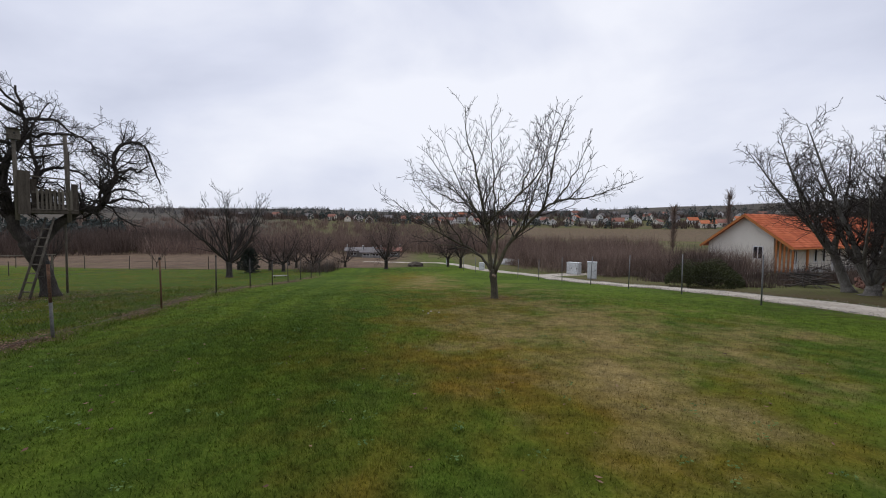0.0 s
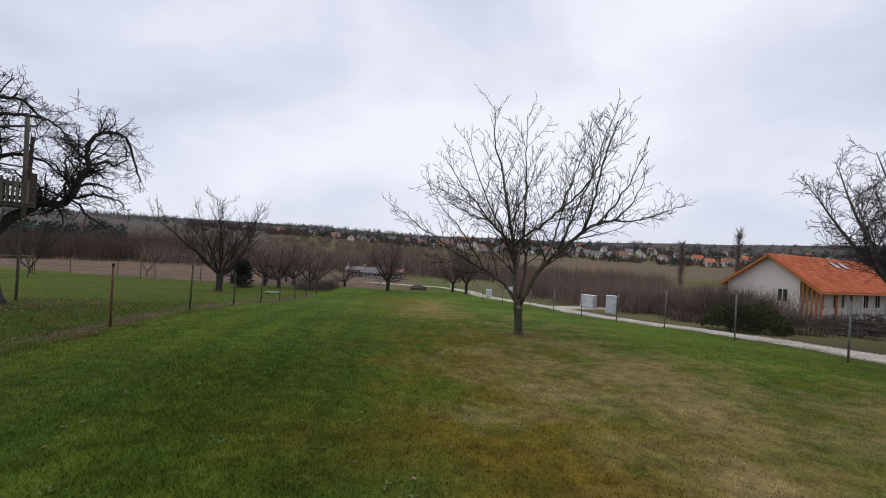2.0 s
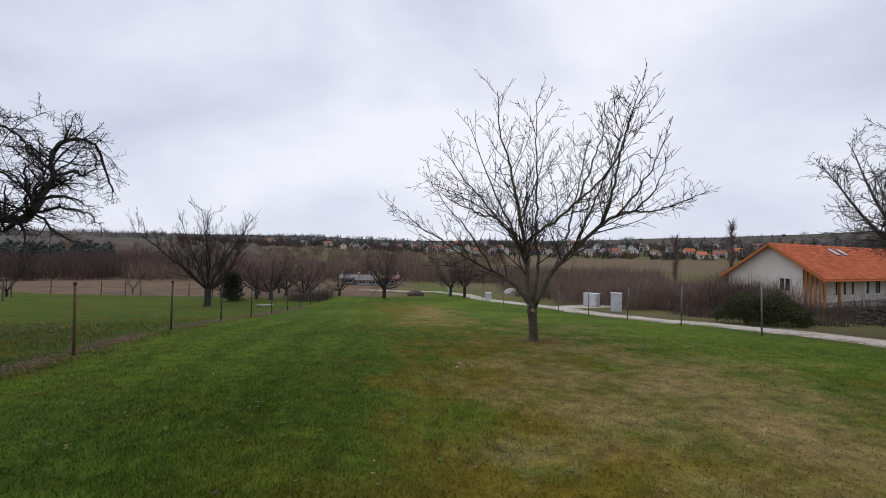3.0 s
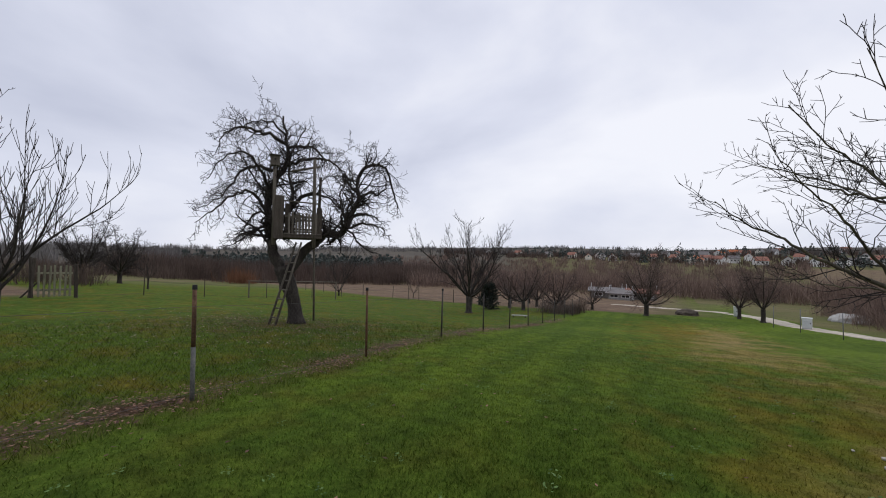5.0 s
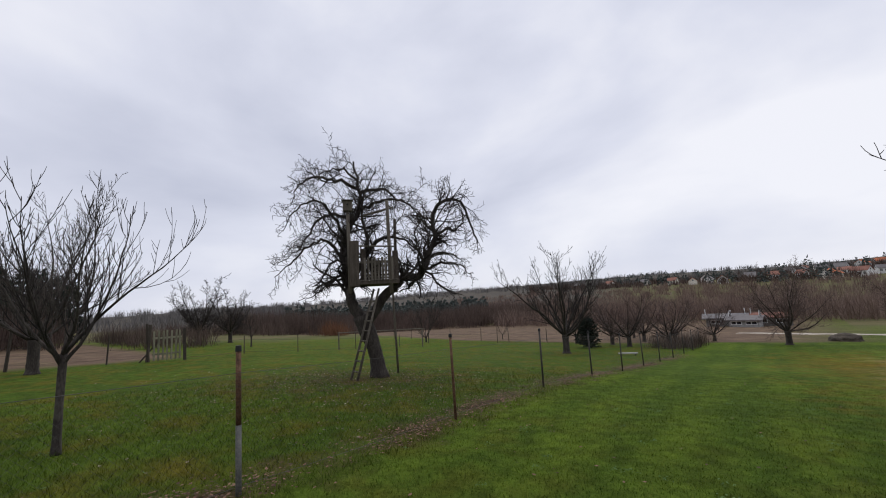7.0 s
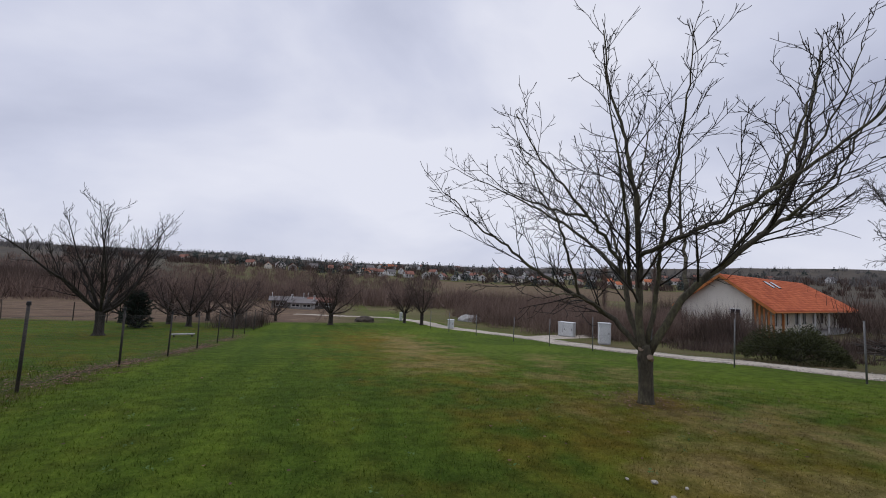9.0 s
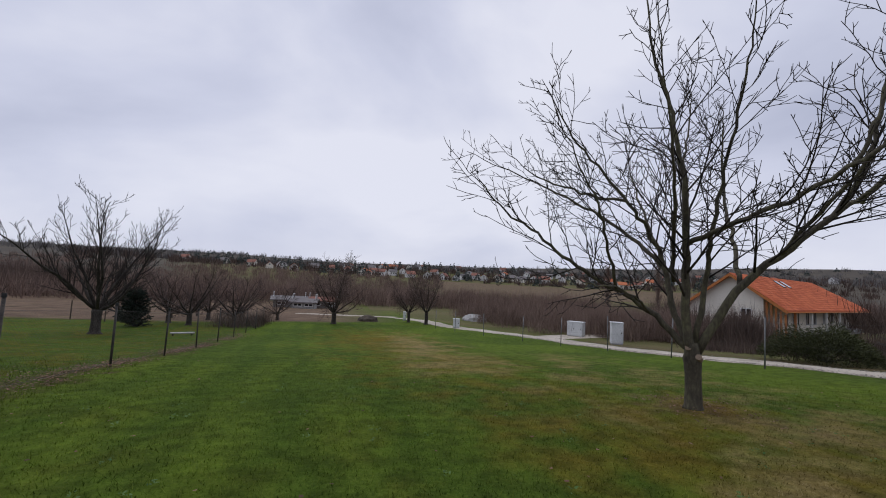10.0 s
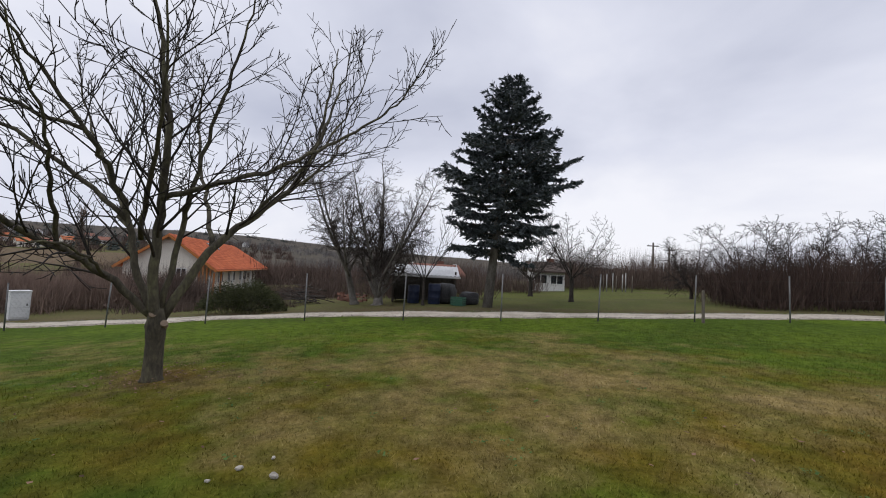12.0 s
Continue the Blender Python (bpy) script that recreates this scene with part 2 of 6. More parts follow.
M_ROOFS = [
    surface("village_orange_roof", [(0.36, 0.105, 0.045), (0.44, 0.14, 0.06), (0.50, 0.18, 0.085)], 0.3, 0.85, 0.0, 12.0, random_ob=0.2),
    surface("village_brown_roof", [(0.17, 0.075, 0.055), (0.22, 0.10, 0.072), (0.28, 0.135, 0.10)], 0.3, 0.85, 0.0, 12.0, random_ob=0.2),
    surface("village_grey_roof", [(0.09, 0.085, 0.085), (0.14, 0.13, 0.13), (0.19, 0.175, 0.17)], 0.3, 0.85, 0.0, 12.0, random_ob=0.2),
]
M_GLASS = surface("dark_window_glass", [(0.015, 0.018, 0.022), (0.025, 0.028, 0.034)], 0.5, 0.08, 0.0, spec=0.6)
M_WHITEFRAME = surface("white_window_frame", [(0.66, 0.66, 0.65), (0.74, 0.74, 0.73)], 3.0, 0.5, 0.05)
M_BLUE = surface("dark_blue_plastic", [(0.008, 0.013, 0.035), (0.013, 0.02, 0.05), (0.02, 0.03, 0.07)], 4.0, 0.5, 0.1)
M_GREENPL = surface("green_plastic", [(0.025, 0.08, 0.05), (0.035, 0.11, 0.068), (0.05, 0.14, 0.09)], 4.0, 0.55, 0.1)
M_TARP = surface("dark_tarpaulin", [(0.014, 0.014, 0.016), (0.028, 0.028, 0.03), (0.05, 0.05, 0.052)], 2.0, 0.6, 0.5)
M_SHEET = surface("pale_corrugated_sheet", [(0.40, 0.41, 0.42), (0.52, 0.53, 0.54), (0.62, 0.63, 0.63)], 1.5, 0.5, 0.1)
M_BRICK = surface("red_brick", [(0.12, 0.058, 0.042), (0.18, 0.085, 0.06), (0.24, 0.125, 0.092)], 3.0, 0.9, 0.4, random_ob=0.3)
M_LEAF = surface("fallen_brown_leaves", [(0.055, 0.026, 0.016), (0.125, 0.062, 0.038), (0.21, 0.12, 0.078)], 2.0, 0.8, 0.0, island=0.5)
M_POSTGREY = surface("faded_grey_post_paint", [(0.075, 0.076, 0.072), (0.125, 0.124, 0.115), (0.18, 0.17, 0.15)], 6.0, 0.8, 0.3)
M_PALELEAF = surface("bleached_leaves", [(0.16, 0.125, 0.085), (0.25, 0.20, 0.145), (0.34, 0.285, 0.21)], 2.0, 0.8, 0.0, island=0.5)
M_EARTH = surface("dark_earth", [(0.030, 0.024, 0.018), (0.06, 0.048, 0.036), (0.10, 0.082, 0.06)], 2.0, 0.95, 0.9, 8.0)
M_SKYLIGHT = surface("roof_window_glass", [(0.45, 0.47, 0.50), (0.55, 0.57, 0.60)], 1.0, 0.12, 0.0, spec=0.6)

# ---------------------------------------------------------------- shape of the land
LAND_Y = [-60, -5, 0, 7, 13, 17, 20, 28, 41, 60, 100, 150, 4000]
LAND_Z = [2.6, 0.80, 0.60, 0.27, 0.0, -0.33, -0.6, -1.30, -1.95, -2.7, -4.2, -4.6, -4.6]
SKY_AZ = [-180, -120, -90, -60, -30, -15, 0, 30, 45, 60, 90, 130, 180]
SKY_EL = [1.2, 0.8, 0.6, 0.9, 2.0, 2.2, 1.95, 2.5, 3.1, 3.0, 1.6, 1.2, 1.2]
FAR_D = [100, 150, 220, 300, 450, 900, 1500, 4000]


def land(x, y):
    """Height of the ground at places x, y (arrays or numbers)."""
    x, y = np.asarray(x, float), np.asarray(y, float)
    near = (np.interp(y - 1.2, LAND_Y, LAND_Z) + np.interp(y, LAND_Y, LAND_Z) + np.interp(y + 1.2, LAND_Y, LAND_Z)) / 3
    near = near + 0.02 * np.sin(x * 0.7 + 1.3) * np.sin(y * 0.5) + 0.012 * np.sin(x * 1.9 - y * 1.3)
    d = np.hypot(x, y) + 1e-6
    az = np.degrees(np.arctan2(x, y))
    el = np.interp(az, SKY_AZ, SKY_EL)
    front = np.clip((np.cos(np.radians(az)) - 0.1) / 0.5, 0, 1)
    ang_front = np.interp(d, [100, 150, 220, 300, 450], [-3.7, -2.6, -1.15, 0.1, 1.15])
    ang_side = np.interp(d, [100, 300], [-1.0, -0.2])
    ang = front * ang_front + (1 - front) * ang_side
    k = np.clip((d - np.where(front > 0.5, 450, 300)) / 450, 0, 1)
    ang = ang * (1 - k) + el * k
    far = 2.27 + np.minimum(d, 1000) * np.tan(np.radians(ang)) + 3.0 * np.sin(x * 0.011) * np.sin(y * 0.013 + 1) * np.clip((d - 150) / 300, 0, 1)
    w = np.clip((d - 70) / 60, 0, 1)
    w = w * w * (3 - 2 * w)
    return near * (1 - w) + far * w


def gz(x, y):
    return float(land(x, y))


# ---------------------------------------------------------------- building helpers
def mesh_object(name, verts, faces, material, smooth=False):
    me = bpy.data.meshes.new(name)
    me.from_pydata([tuple(v) for v in verts], [], faces)
    if smooth:
        me.polygons.foreach_set("use_smooth", [True] * len(me.polygons))
    me.materials.append(material)
    me.update()
    return new(name, me)


def fast_mesh(name, verts, sizes, loops, material, smooth=False):
    """A mesh from arrays: corners of every face in one row, and the faces' sizes."""
    me = bpy.data.meshes.new(name)
    verts = np.asarray(verts, np.float32)
    loops, sizes = np.asarray(loops, np.int32), np.asarray(sizes, np.int32)
    me.vertices.add(len(verts))
    me.vertices.foreach_set("co", verts.ravel())
    me.loops.add(len(loops))
    me.loops.foreach_set("vertex_index", loops)
    me.polygons.add(len(sizes))
    me.polygons.foreach_set("loop_start", np.concatenate(([0], np.cumsum(sizes)[:-1])).astype(np.int32))
    me.polygons.foreach_set("loop_total", sizes)
    if smooth:
        me.polygons.foreach_set("use_smooth", np.ones(len(sizes), bool))
    me.materials.append(material)
    me.update(calc_edges=True)
    return new(name, me)


def thing(name, x, y, z, turn=0, label="", category="", group="", kind=""):
    e = new(name)
    e.matrix_world = pose(x, y, z, 0, 0, turn)
    return tagged(e, label, category, group, kind)


def under(ob, parent, label=""):
    ob.parent = parent
    return tagged(ob, label)


def part(name, bm, material, parent, label="", smooth=False):
    me = bpy.data.meshes.new(name)
    bm.to_mesh(me)
    bm.free()
    if smooth:
        me.polygons.foreach_set("use_smooth", [True] * len(me.polygons))
    me.materials.append(material)
    return under(new(name, me), parent, label)


def box(sx, sy, sz, at=(0, 0, 0), turn=(0, 0, 0), bevel=0.01, bm=None):
    """A bevelled block that stands on the place given, centred in x and y."""
    bm = bm or bmesh.new()
    m = pose(*at, *turn) @ Matrix.Translation((0, 0, sz / 2)) @ Matrix.Diagonal((sx, sy, sz, 1))
    made = bmesh.ops.create_cube(bm, size=1, matrix=m)
    if bevel:
        es = {e for v in made["verts"] for e in v.link_edges}
        bmesh.ops.bevel(bm, geom=list(es), offset=bevel, segments=1, affect="EDGES")
    return bm


def rod(a, b, r, r2=None, sides=8, bm=None):
    """A round rod from a to b."""
    bm = bm or bmesh.new()
    a, b = Vector(a), Vector(b)
    m = Matrix.Translation((a + b) / 2) @ (b - a).to_track_quat("Z", "Y").to_matrix().to_4x4()
    bmesh.ops.create_cone(bm, cap_ends=True, segments=sides, radius1=r, radius2=r if r2 is None else r2, depth=(b - a).length, matrix=m)
    return bm


def tubes(branches, sides):
    """Vertices, sizes and loops for tapering tubes along branches of (points, radii)."""
    verts, loops, sizes, base = [], [], [], 0
    ang = np.arange(sides) * 2 * math.pi / sides
    cs, sn = np.cos(ang)[None, :, None], np.sin(ang)[None, :, None]
    for pts, rad in branches:
        pts, rad = np.asarray(pts, float), np.asarray(rad, float)
        n = len(pts)
        d = np.gradient(pts, axis=0)
        d /= np.linalg.norm(d, axis=1, keepdims=True) + 1e-9
        ref = np.array([0.0, 0, 1]) if abs(d[:, 2]).mean() < 0.8 else np.array([1.0, 0, 0])
        u = np.cross(d, ref)
        u /= np.linalg.norm(u, axis=1, keepdims=True) + 1e-9
        w = np.cross(d, u)
        ring = pts[:, None, :] + rad[:, None, None] * (u[:, None, :] * cs + w[:, None, :] * sn)
        verts.append(ring.reshape(-1, 3))
        i = (np.arange(n - 1)[:, None] * sides + np.arange(sides)[None, :]) + base
        j = (np.arange(n - 1)[:, None] * sides + (np.arange(sides)[None, :] + 1) % sides) + base
        loops.append(np.stack([i, j, j + sides, i + sides], -1).ravel())
        sizes.append(np.full((n - 1) * sides, 4))
        if sides > 3:
            loops.append(np.arange(sides)[::-1] + base)
            loops.append(np.arange(sides) + base + (n - 1) * sides)
            sizes.append(np.array([sides, sides]))
        base += n * sides
    return np.concatenate(verts), np.concatenate(sizes), np.concatenate(loops)


def tube_part(name, branches, sides, material, parent, label="", smooth=True):
    v, s, l = tubes(branches, sides)
    return under(fast_mesh(name, v, s, l, material, smooth), parent, label)


def spread(rng, d, angle):
    """A direction that leaves d by an angle (radians), any way round."""
    d = d / np.linalg.norm(d)
    a = np.cross(d, rng.normal(size=3))
    a /= np.linalg.norm(a) + 1e-9
    return d * math.cos(angle) + a * math.sin(angle)


def shoot(rng, start, d, length, r0, r1, n, wobble, lift):
    """One branch: a wandering line of n steps, drawn upwards by lift."""
    pts, p = [np.array(start, float)], np.array(start, float)
    d = np.array(d, float) / np.linalg.norm(d)
    for k in range(n):
        d = d + rng.normal(size=3) * wobble + np.array([0, 0, lift])
        d /= np.linalg.norm(d)
        p = p + d * length / n
        pts.append(p.copy())
    return np.array(pts), np.linspace(r0, r1, n + 1)


def along(pts, f):
    k = f * (len(pts) - 1)
    i = min(int(k), len(pts) - 2)
    return pts[i] * (1 - (k - i)) + pts[i + 1] * (k - i), pts[i + 1] - pts[i]


def ramify(rng, pts, rad, levels, out, depth=0, fine=0.003):
    """Side branches on a branch, level by level; out[depth] collects (points, radii)."""
    if depth >= len(levels):
        return
    per_m, first, angle, ratio, wobble, lift, thin = levels[depth]
    length = np.linalg.norm(np.diff(pts, axis=0), axis=1).sum()
    n = max(1, int(round(length * per_m * rng.uniform(0.8, 1.2))))
    for k in range(n):
        f = first + (1 - first) * (k + rng.uniform(0.1, 0.9)) / n
        p, d = along(pts, min(f, 0.985))
        r = np.interp(f, np.linspace(0, 1, len(rad)), rad)
        ln = min(length, 4.4) * ratio * rng.uniform(0.55, 1.15) * (1.15 - 0.6 * f)
        if ln < 0.06:
            continue
        cp, cr = shoot(rng, p, spread(rng, d, angle * rng.uniform(0.65, 1.3)), ln, max(fine * 1.15, r * thin), max(fine * 0.75, r * thin * 0.3), 5 if depth == 0 else 3 if depth == 1 else 2, wobble, lift)
        out[depth].append((cp, cr))
        ramify(rng, cp, cr, levels, out, depth + 1, fine)


def smooth_line(points, n):
    """A rounded line through some points."""
    p = np.array(points, float)
    t = np.linspace(0, len(p) - 1, n)
    i = np.clip(t.astype(int), 0, len(p) - 2)
    f = (t - i)[:, None]
    q = np.vstack([2 * p[0] - p[1], p, 2 * p[-1] - p[-2]])
    a, b, c, d = q[i], q[i + 1], q[i + 2], q[i + 3]
    return 0.5 * ((2 * b) + (c - a) * f + (2 * a - 5 * b + 4 * c - d) * f ** 2 + (3 * b - a - 3 * c + d) * f ** 3)


# ---------------------------------------------------------------- ground
def axis(stops):
    out = []
    for a, b, step in stops:
        out += list(np.arange(a, b, step))
    return np.array(out + [stops[-1][1]], float)


GX = np.concatenate([-axis([(130, 400, 12), (400, 3000, 90)])[::-1], axis([(-120, -40, 4), (-40, -16, 1.0), (-16, 16, 0.42), (16, 50, 1.0), (50, 130, 4), (130, 400, 12), (400, 3000, 90)])])
GY = np.concatenate([-axis([(30, 120, 6), (120, 400, 20), (400, 2400, 120)])[::-1], axis([(-26, -6, 1.5), (-6, 32, 0.42), (32, 70, 0.8), (70, 200, 3), (200, 600, 10), (600, 3200, 90)])])


def blob(x, y, cx, cy, rx, ry):
    return np.exp(-(((x - cx) / rx) ** 2 + ((y - cy) / ry) ** 2))


def fence_x(y):
    return np.interp(y, [-20, 7.2, 10.65, 14.3, 40], [-6.2, -7.0, -7.3, -7.7, -8.6])


ROAD_Y = [-40, -10, 8, 20, 26, 31, 37, 43, 48, 52]
ROAD_X = [18.2, 13.2, 10.35, 8.5, 7.5, 7.0, 4.6, 2.9, 2.2, 0.5]


def regions(x, y):
    d = np.hypot(x, y)
    az = np.degrees(np.arctan2(x, y))
    dry = 0.62 * blob(x, y, 2.4, 8.5, 1.5, 1.6) + 0.42 * blob(x, y, 2.9, 10.8, 1.2, 1.3) + 0.55 * blob(x, y, 2.1, 5.0, 0.9, 0.55) + 0.45 * blob(x, y, 2.6, 6.4, 1.9, 2.4) + 0.45 * blob(x, y, 2.4, 3.4, 0.8, 0.5) + 0.5 * blob(x, y, 0.75, 6.5, 0.45, 0.22) + 0.5 * blob(x, y, 0.73, 7.75, 0.3, 0.2) + 0.3 * blob(x, y, 1.0, 9.8, 1.1, 1.2) + 0.62 * blob(x, y, -0.2, 25.5, 1.1, 6.0) + 0.45 * blob(x, y, -0.4, 17.3, 0.9, 2.2) + 0.22 * blob(x, y, 3.0, 16.5, 2.0, 3.5) + 0.3 * blob(x, y, 1.9, 12.3, 1.1, 0.9) + 0.2 * blob(x, y, 5.2, 7.5, 1.8, 3.5)
    mow = np.clip(0.30 + 0.42 * np.sin((x + 0.12 * y) * 5.0 + 0.6 * np.sin(y * 0.6)), 0, 1) * np.clip((1.5 - x) / 4, 0, 1) * np.clip((x - fence_x(y)) / 1.2, 0, 1)
    mow = np.maximum(mow, 0.62 * np.clip((fence_x(y) - x) / 0.8, 0, 1) * np.clip((60 - d) / 10, 0, 1))
    rust = 0.52 * blob(x, y, 0.4, 9.3, 1.7, 5.0) + 0.24 * blob(x, y, 2.4, 6.5, 3.2, 5.0) + 0.62 * blob(x, y, -2.0, 28, 2.2, 5.5) + 0.4 * blob(x, y, -1.0, 19, 1.6, 4) + 0.45 * blob(x, y, 0.9, 5, 1.3, 1.2) + 0.35 * blob(x, y, 2.2, 3.6, 1.8, 1.6) + 0.10 * blob(x, y, -12, 9, 6, 4) + 0.75 * blob(x, y, 1.8, 12.8, 0.7, 0.7)
    fx = x - fence_x(y) + 0.15
    litter = np.exp(-(fx / 0.36) ** 2) * np.clip((y + 12) / 6, 0, 1) * np.clip((32 - y) / 10, 0, 1) * (0.70 + 0.28 * np.sin(y * 1.7) * np.sin(y * 0.53 + 1)) + 0.45 * blob(x, y, -12.6, 12.6, 2.2, 2.0) + 0.5 * blob(x, y, 1.9, 12.9, 0.6, 0.6)
    rx = np.interp(y, ROAD_Y, ROAD_X)
    litter = np.maximum(litter, 0.75 * np.exp(-((x - rx - 3.4) / 0.9) ** 2) * (y < 30) + 0.4 * blob(x, y, 15, 13, 4, 6))
    edge = np.interp(x, [-120, -60, -30, -16, -8, 6], [60, 47, 38, 38, 41, 46])
    field = np.clip((y - edge) / 1.5, 0, 1) * np.clip((112 - y) / 10, 0, 1) * (x < 2) * np.clip((2 - x) / 8, 0, 1) * np.clip((x + 130) / 20, 0, 1)
    plot = np.clip((x + 60) / 2, 0, 1) * np.clip((-26.6 - x) / 0.8, 0, 1) * np.clip((13 - y) / 1, 0, 1) * np.clip((y + 30) / 5, 0, 1)
    slope = np.clip((d - 195) / 12, 0, 1) * np.clip((335 - d) / 12, 0, 1) * np.clip((az - 9) / 2, 0, 1) * np.clip((46 - az) / 3, 0, 1)
    field = np.maximum(np.maximum(field, plot), slope * 0.9)
    meadow = np.clip((d - 55) / 20, 0, 1) * (1 - np.clip((d - 420) / 120, 0, 1)) * np.where(field > 0.3, 0, 1) * 0.9
    woods = np.maximum(np.clip((d - 430) / 80, 0, 1), np.clip((d - 165) / 40, 0, 1) * np.clip((-17 - az) / 6, 0, 1))
    woods = np.maximum(woods, 0.95 * np.clip((d - 85) / 30, 0, 1) * np.clip((az - 46) / 4, 0, 1) * (y > -20))
    beyond = np.clip((x - rx - 2.6) / 0.8, 0, 1) * (d < 90)
    rust = np.maximum(rust, 0.14 * np.clip((fence_x(y) - 0.4 - x) / 1.0, 0, 1) * (d < 60))
    meadow = np.maximum(meadow, (0.6 + 0.2 * np.clip((y - 12) / 6, 0, 1)) * beyond)
    return {"mow": mow, "dry": dry, "rust": rust, "litter": litter, "field": field, "meadow": meadow, "woods": woods}


def add_attributes(me, x, y, names):
    r = regions(x, y)
    for n in names:
        me.attributes.new(n, "FLOAT", "POINT").data.foreach_set("value", np.clip(r[n], 0, 1).astype(np.float32))


gx, gy = np.meshgrid(GX, GY)
nx, ny = len(GX), len(GY)
gi = (np.arange(ny - 1)[:, None] * nx + np.arange(nx - 1)[None, :]).ravel()
ground = fast_mesh("ground", np.stack([gx.ravel(), gy.ravel(), land(gx, gy).ravel()], 1), np.full(len(gi), 4), np.stack([gi, gi + 1, gi + nx + 1, gi + nx], 1).ravel(), M_GROUND, True)
add_attributes(ground.data, gx.ravel(), gy.ravel(), ("mow", "dry", "rust", "litter", "field", "meadow", "woods"))
tagged(ground, "sloping mown lawn with dry tan patches running down to fields", "ground", kind="structure")


def strip(name, centre, width, material, label, lift=0.03):
    """A lane that lies on the ground along a line of x, y."""
    c = np.array(centre, float)
    n = max(2, int(np.linalg.norm(np.diff(c, axis=0), axis=1).sum() / 0.4))
    p = smooth_line(np.c_[c, np.zeros(len(c))], n)[:, :2]
    d = np.gradient(p, axis=0)
    d /= np.linalg.norm(d, axis=1, keepdims=True)
    side = np.c_[d[:, 1], -d[:, 0]]
    rng = np.random.default_rng(5)
    cols = []
    for k, f in enumerate((-1.12, -0.9, -0.45, 0, 0.45, 0.9, 1.12)):
        wob = rng.normal(size=(n, 1)) * (0.07 if k in (0, 1, 5, 6) else 0)
        q = p + side * (f * width / 2 + wob)
        z = land(q[:, 0], q[:, 1]) + (-0.04 if k in (0, 6) else lift)
        cols.append(np.c_[q, z])
    v = np.stack(cols, 1)
    i = (np.arange(n - 1)[:, None] * 7 + np.arange(6)[None, :]).ravel()
    ob = fast_mesh(name, v.reshape(-1, 3), np.full(len(i), 4), np.stack([i, i + 1, i + 8, i + 7], 1).ravel(), material, True)
    return tagged(ob, label, "road", kind="structure")


strip("road", [(x + 1.45, y) for x, y in zip(ROAD_X, ROAD_Y)], 1.7, M_GRAVEL, "narrow pale gravel track along the wire fence")
strip("road", [(8.0, 31.4), (12, 33.2), (20, 34.6), (30, 36)], 2.2, M_GRAVEL, "pale gravel side track past the cabinets", 0.034)
strip("road", [(1.6, 52.6), (-2, 54.0), (-5, 54.8), (-9, 55.2)], 1.5, M_GRAVEL, "pale dirt track crossing the valley field", 0.034)


# ---------------------------------------------------------------- bare trees
def bare_tree(name, x, y, seed, trunk, limbs, levels, bark, twig, label, trunk_sides=12, split=True, turn=0, flare=1.5, fine=0.004):
    """trunk: points and radii; limbs: (start point, direction or points, length, radius, wobble, lift). Parts: trunk, each limb, twigs."""
    rng = np.random.default_rng(seed)
    t = thing(name, x, y, gz(x, y) - 0.04, turn, label, "tree")
    pts, rad = trunk
    line = smooth_line(pts, 14)
    rr = np.interp(np.linspace(0, 1, 14), np.linspace(0, 1, len(rad)), rad)
    rr[0] *= flare
    rr[1] *= 1 + (flare - 1) * 0.4
    rr = rr * (1 + rng.normal(size=14) * 0.03)
    tube_part("trunk", [(line, rr)], trunk_sides, bark, t)
    out = [[] for _ in levels]
    made = []
    for start, way, length, r, wob, lift in limbs:
        if np.ndim(way) == 2:
            lp = smooth_line(way, max(8, 4 * len(way)))
            lp[1:-1] += rng.normal(size=(len(lp) - 2, 3)) * wob
            lr = r * (0.16 + 0.84 * np.linspace(1, 0, len(lp)) ** 1.1)
        else:
            if len(start) == 2:
                start = along(made[start[0]][0], start[1])[0]
            lp, lr = shoot(rng, start, way, length, r, max(0.004, r * 0.14), 14, wob, lift)
            lr = np.maximum(fine, r * (0.1 + 0.9 * np.linspace(1, 0, len(lp)) ** 1.1))
        made.append((lp, lr))
        ramify(rng, lp, lr, levels, out, 0, fine)
    if split:
        for b in made:
            tube_part("limb", [b], 8, bark, t)
    else:
        tagged(tube_part("limb", made, 6, bark, t), kind="stuff")
    if out[0]:
        tagged(tube_part("branchwork", out[0], 5, twig, t), kind="stuff")
    rest = [b for o in out[1:] for b in o]
    if rest:
        tagged(tube_part("crown", rest, 3, twig, t, smooth=False), kind="stuff")
    return t


def direction(az, el):
    """az in degrees clockwise from +y, el above level."""
    a, e = radians(az), radians(el)
    return np.array([math.sin(a) * math.cos(e), math.cos(a) * math.cos(e), math.sin(e)])


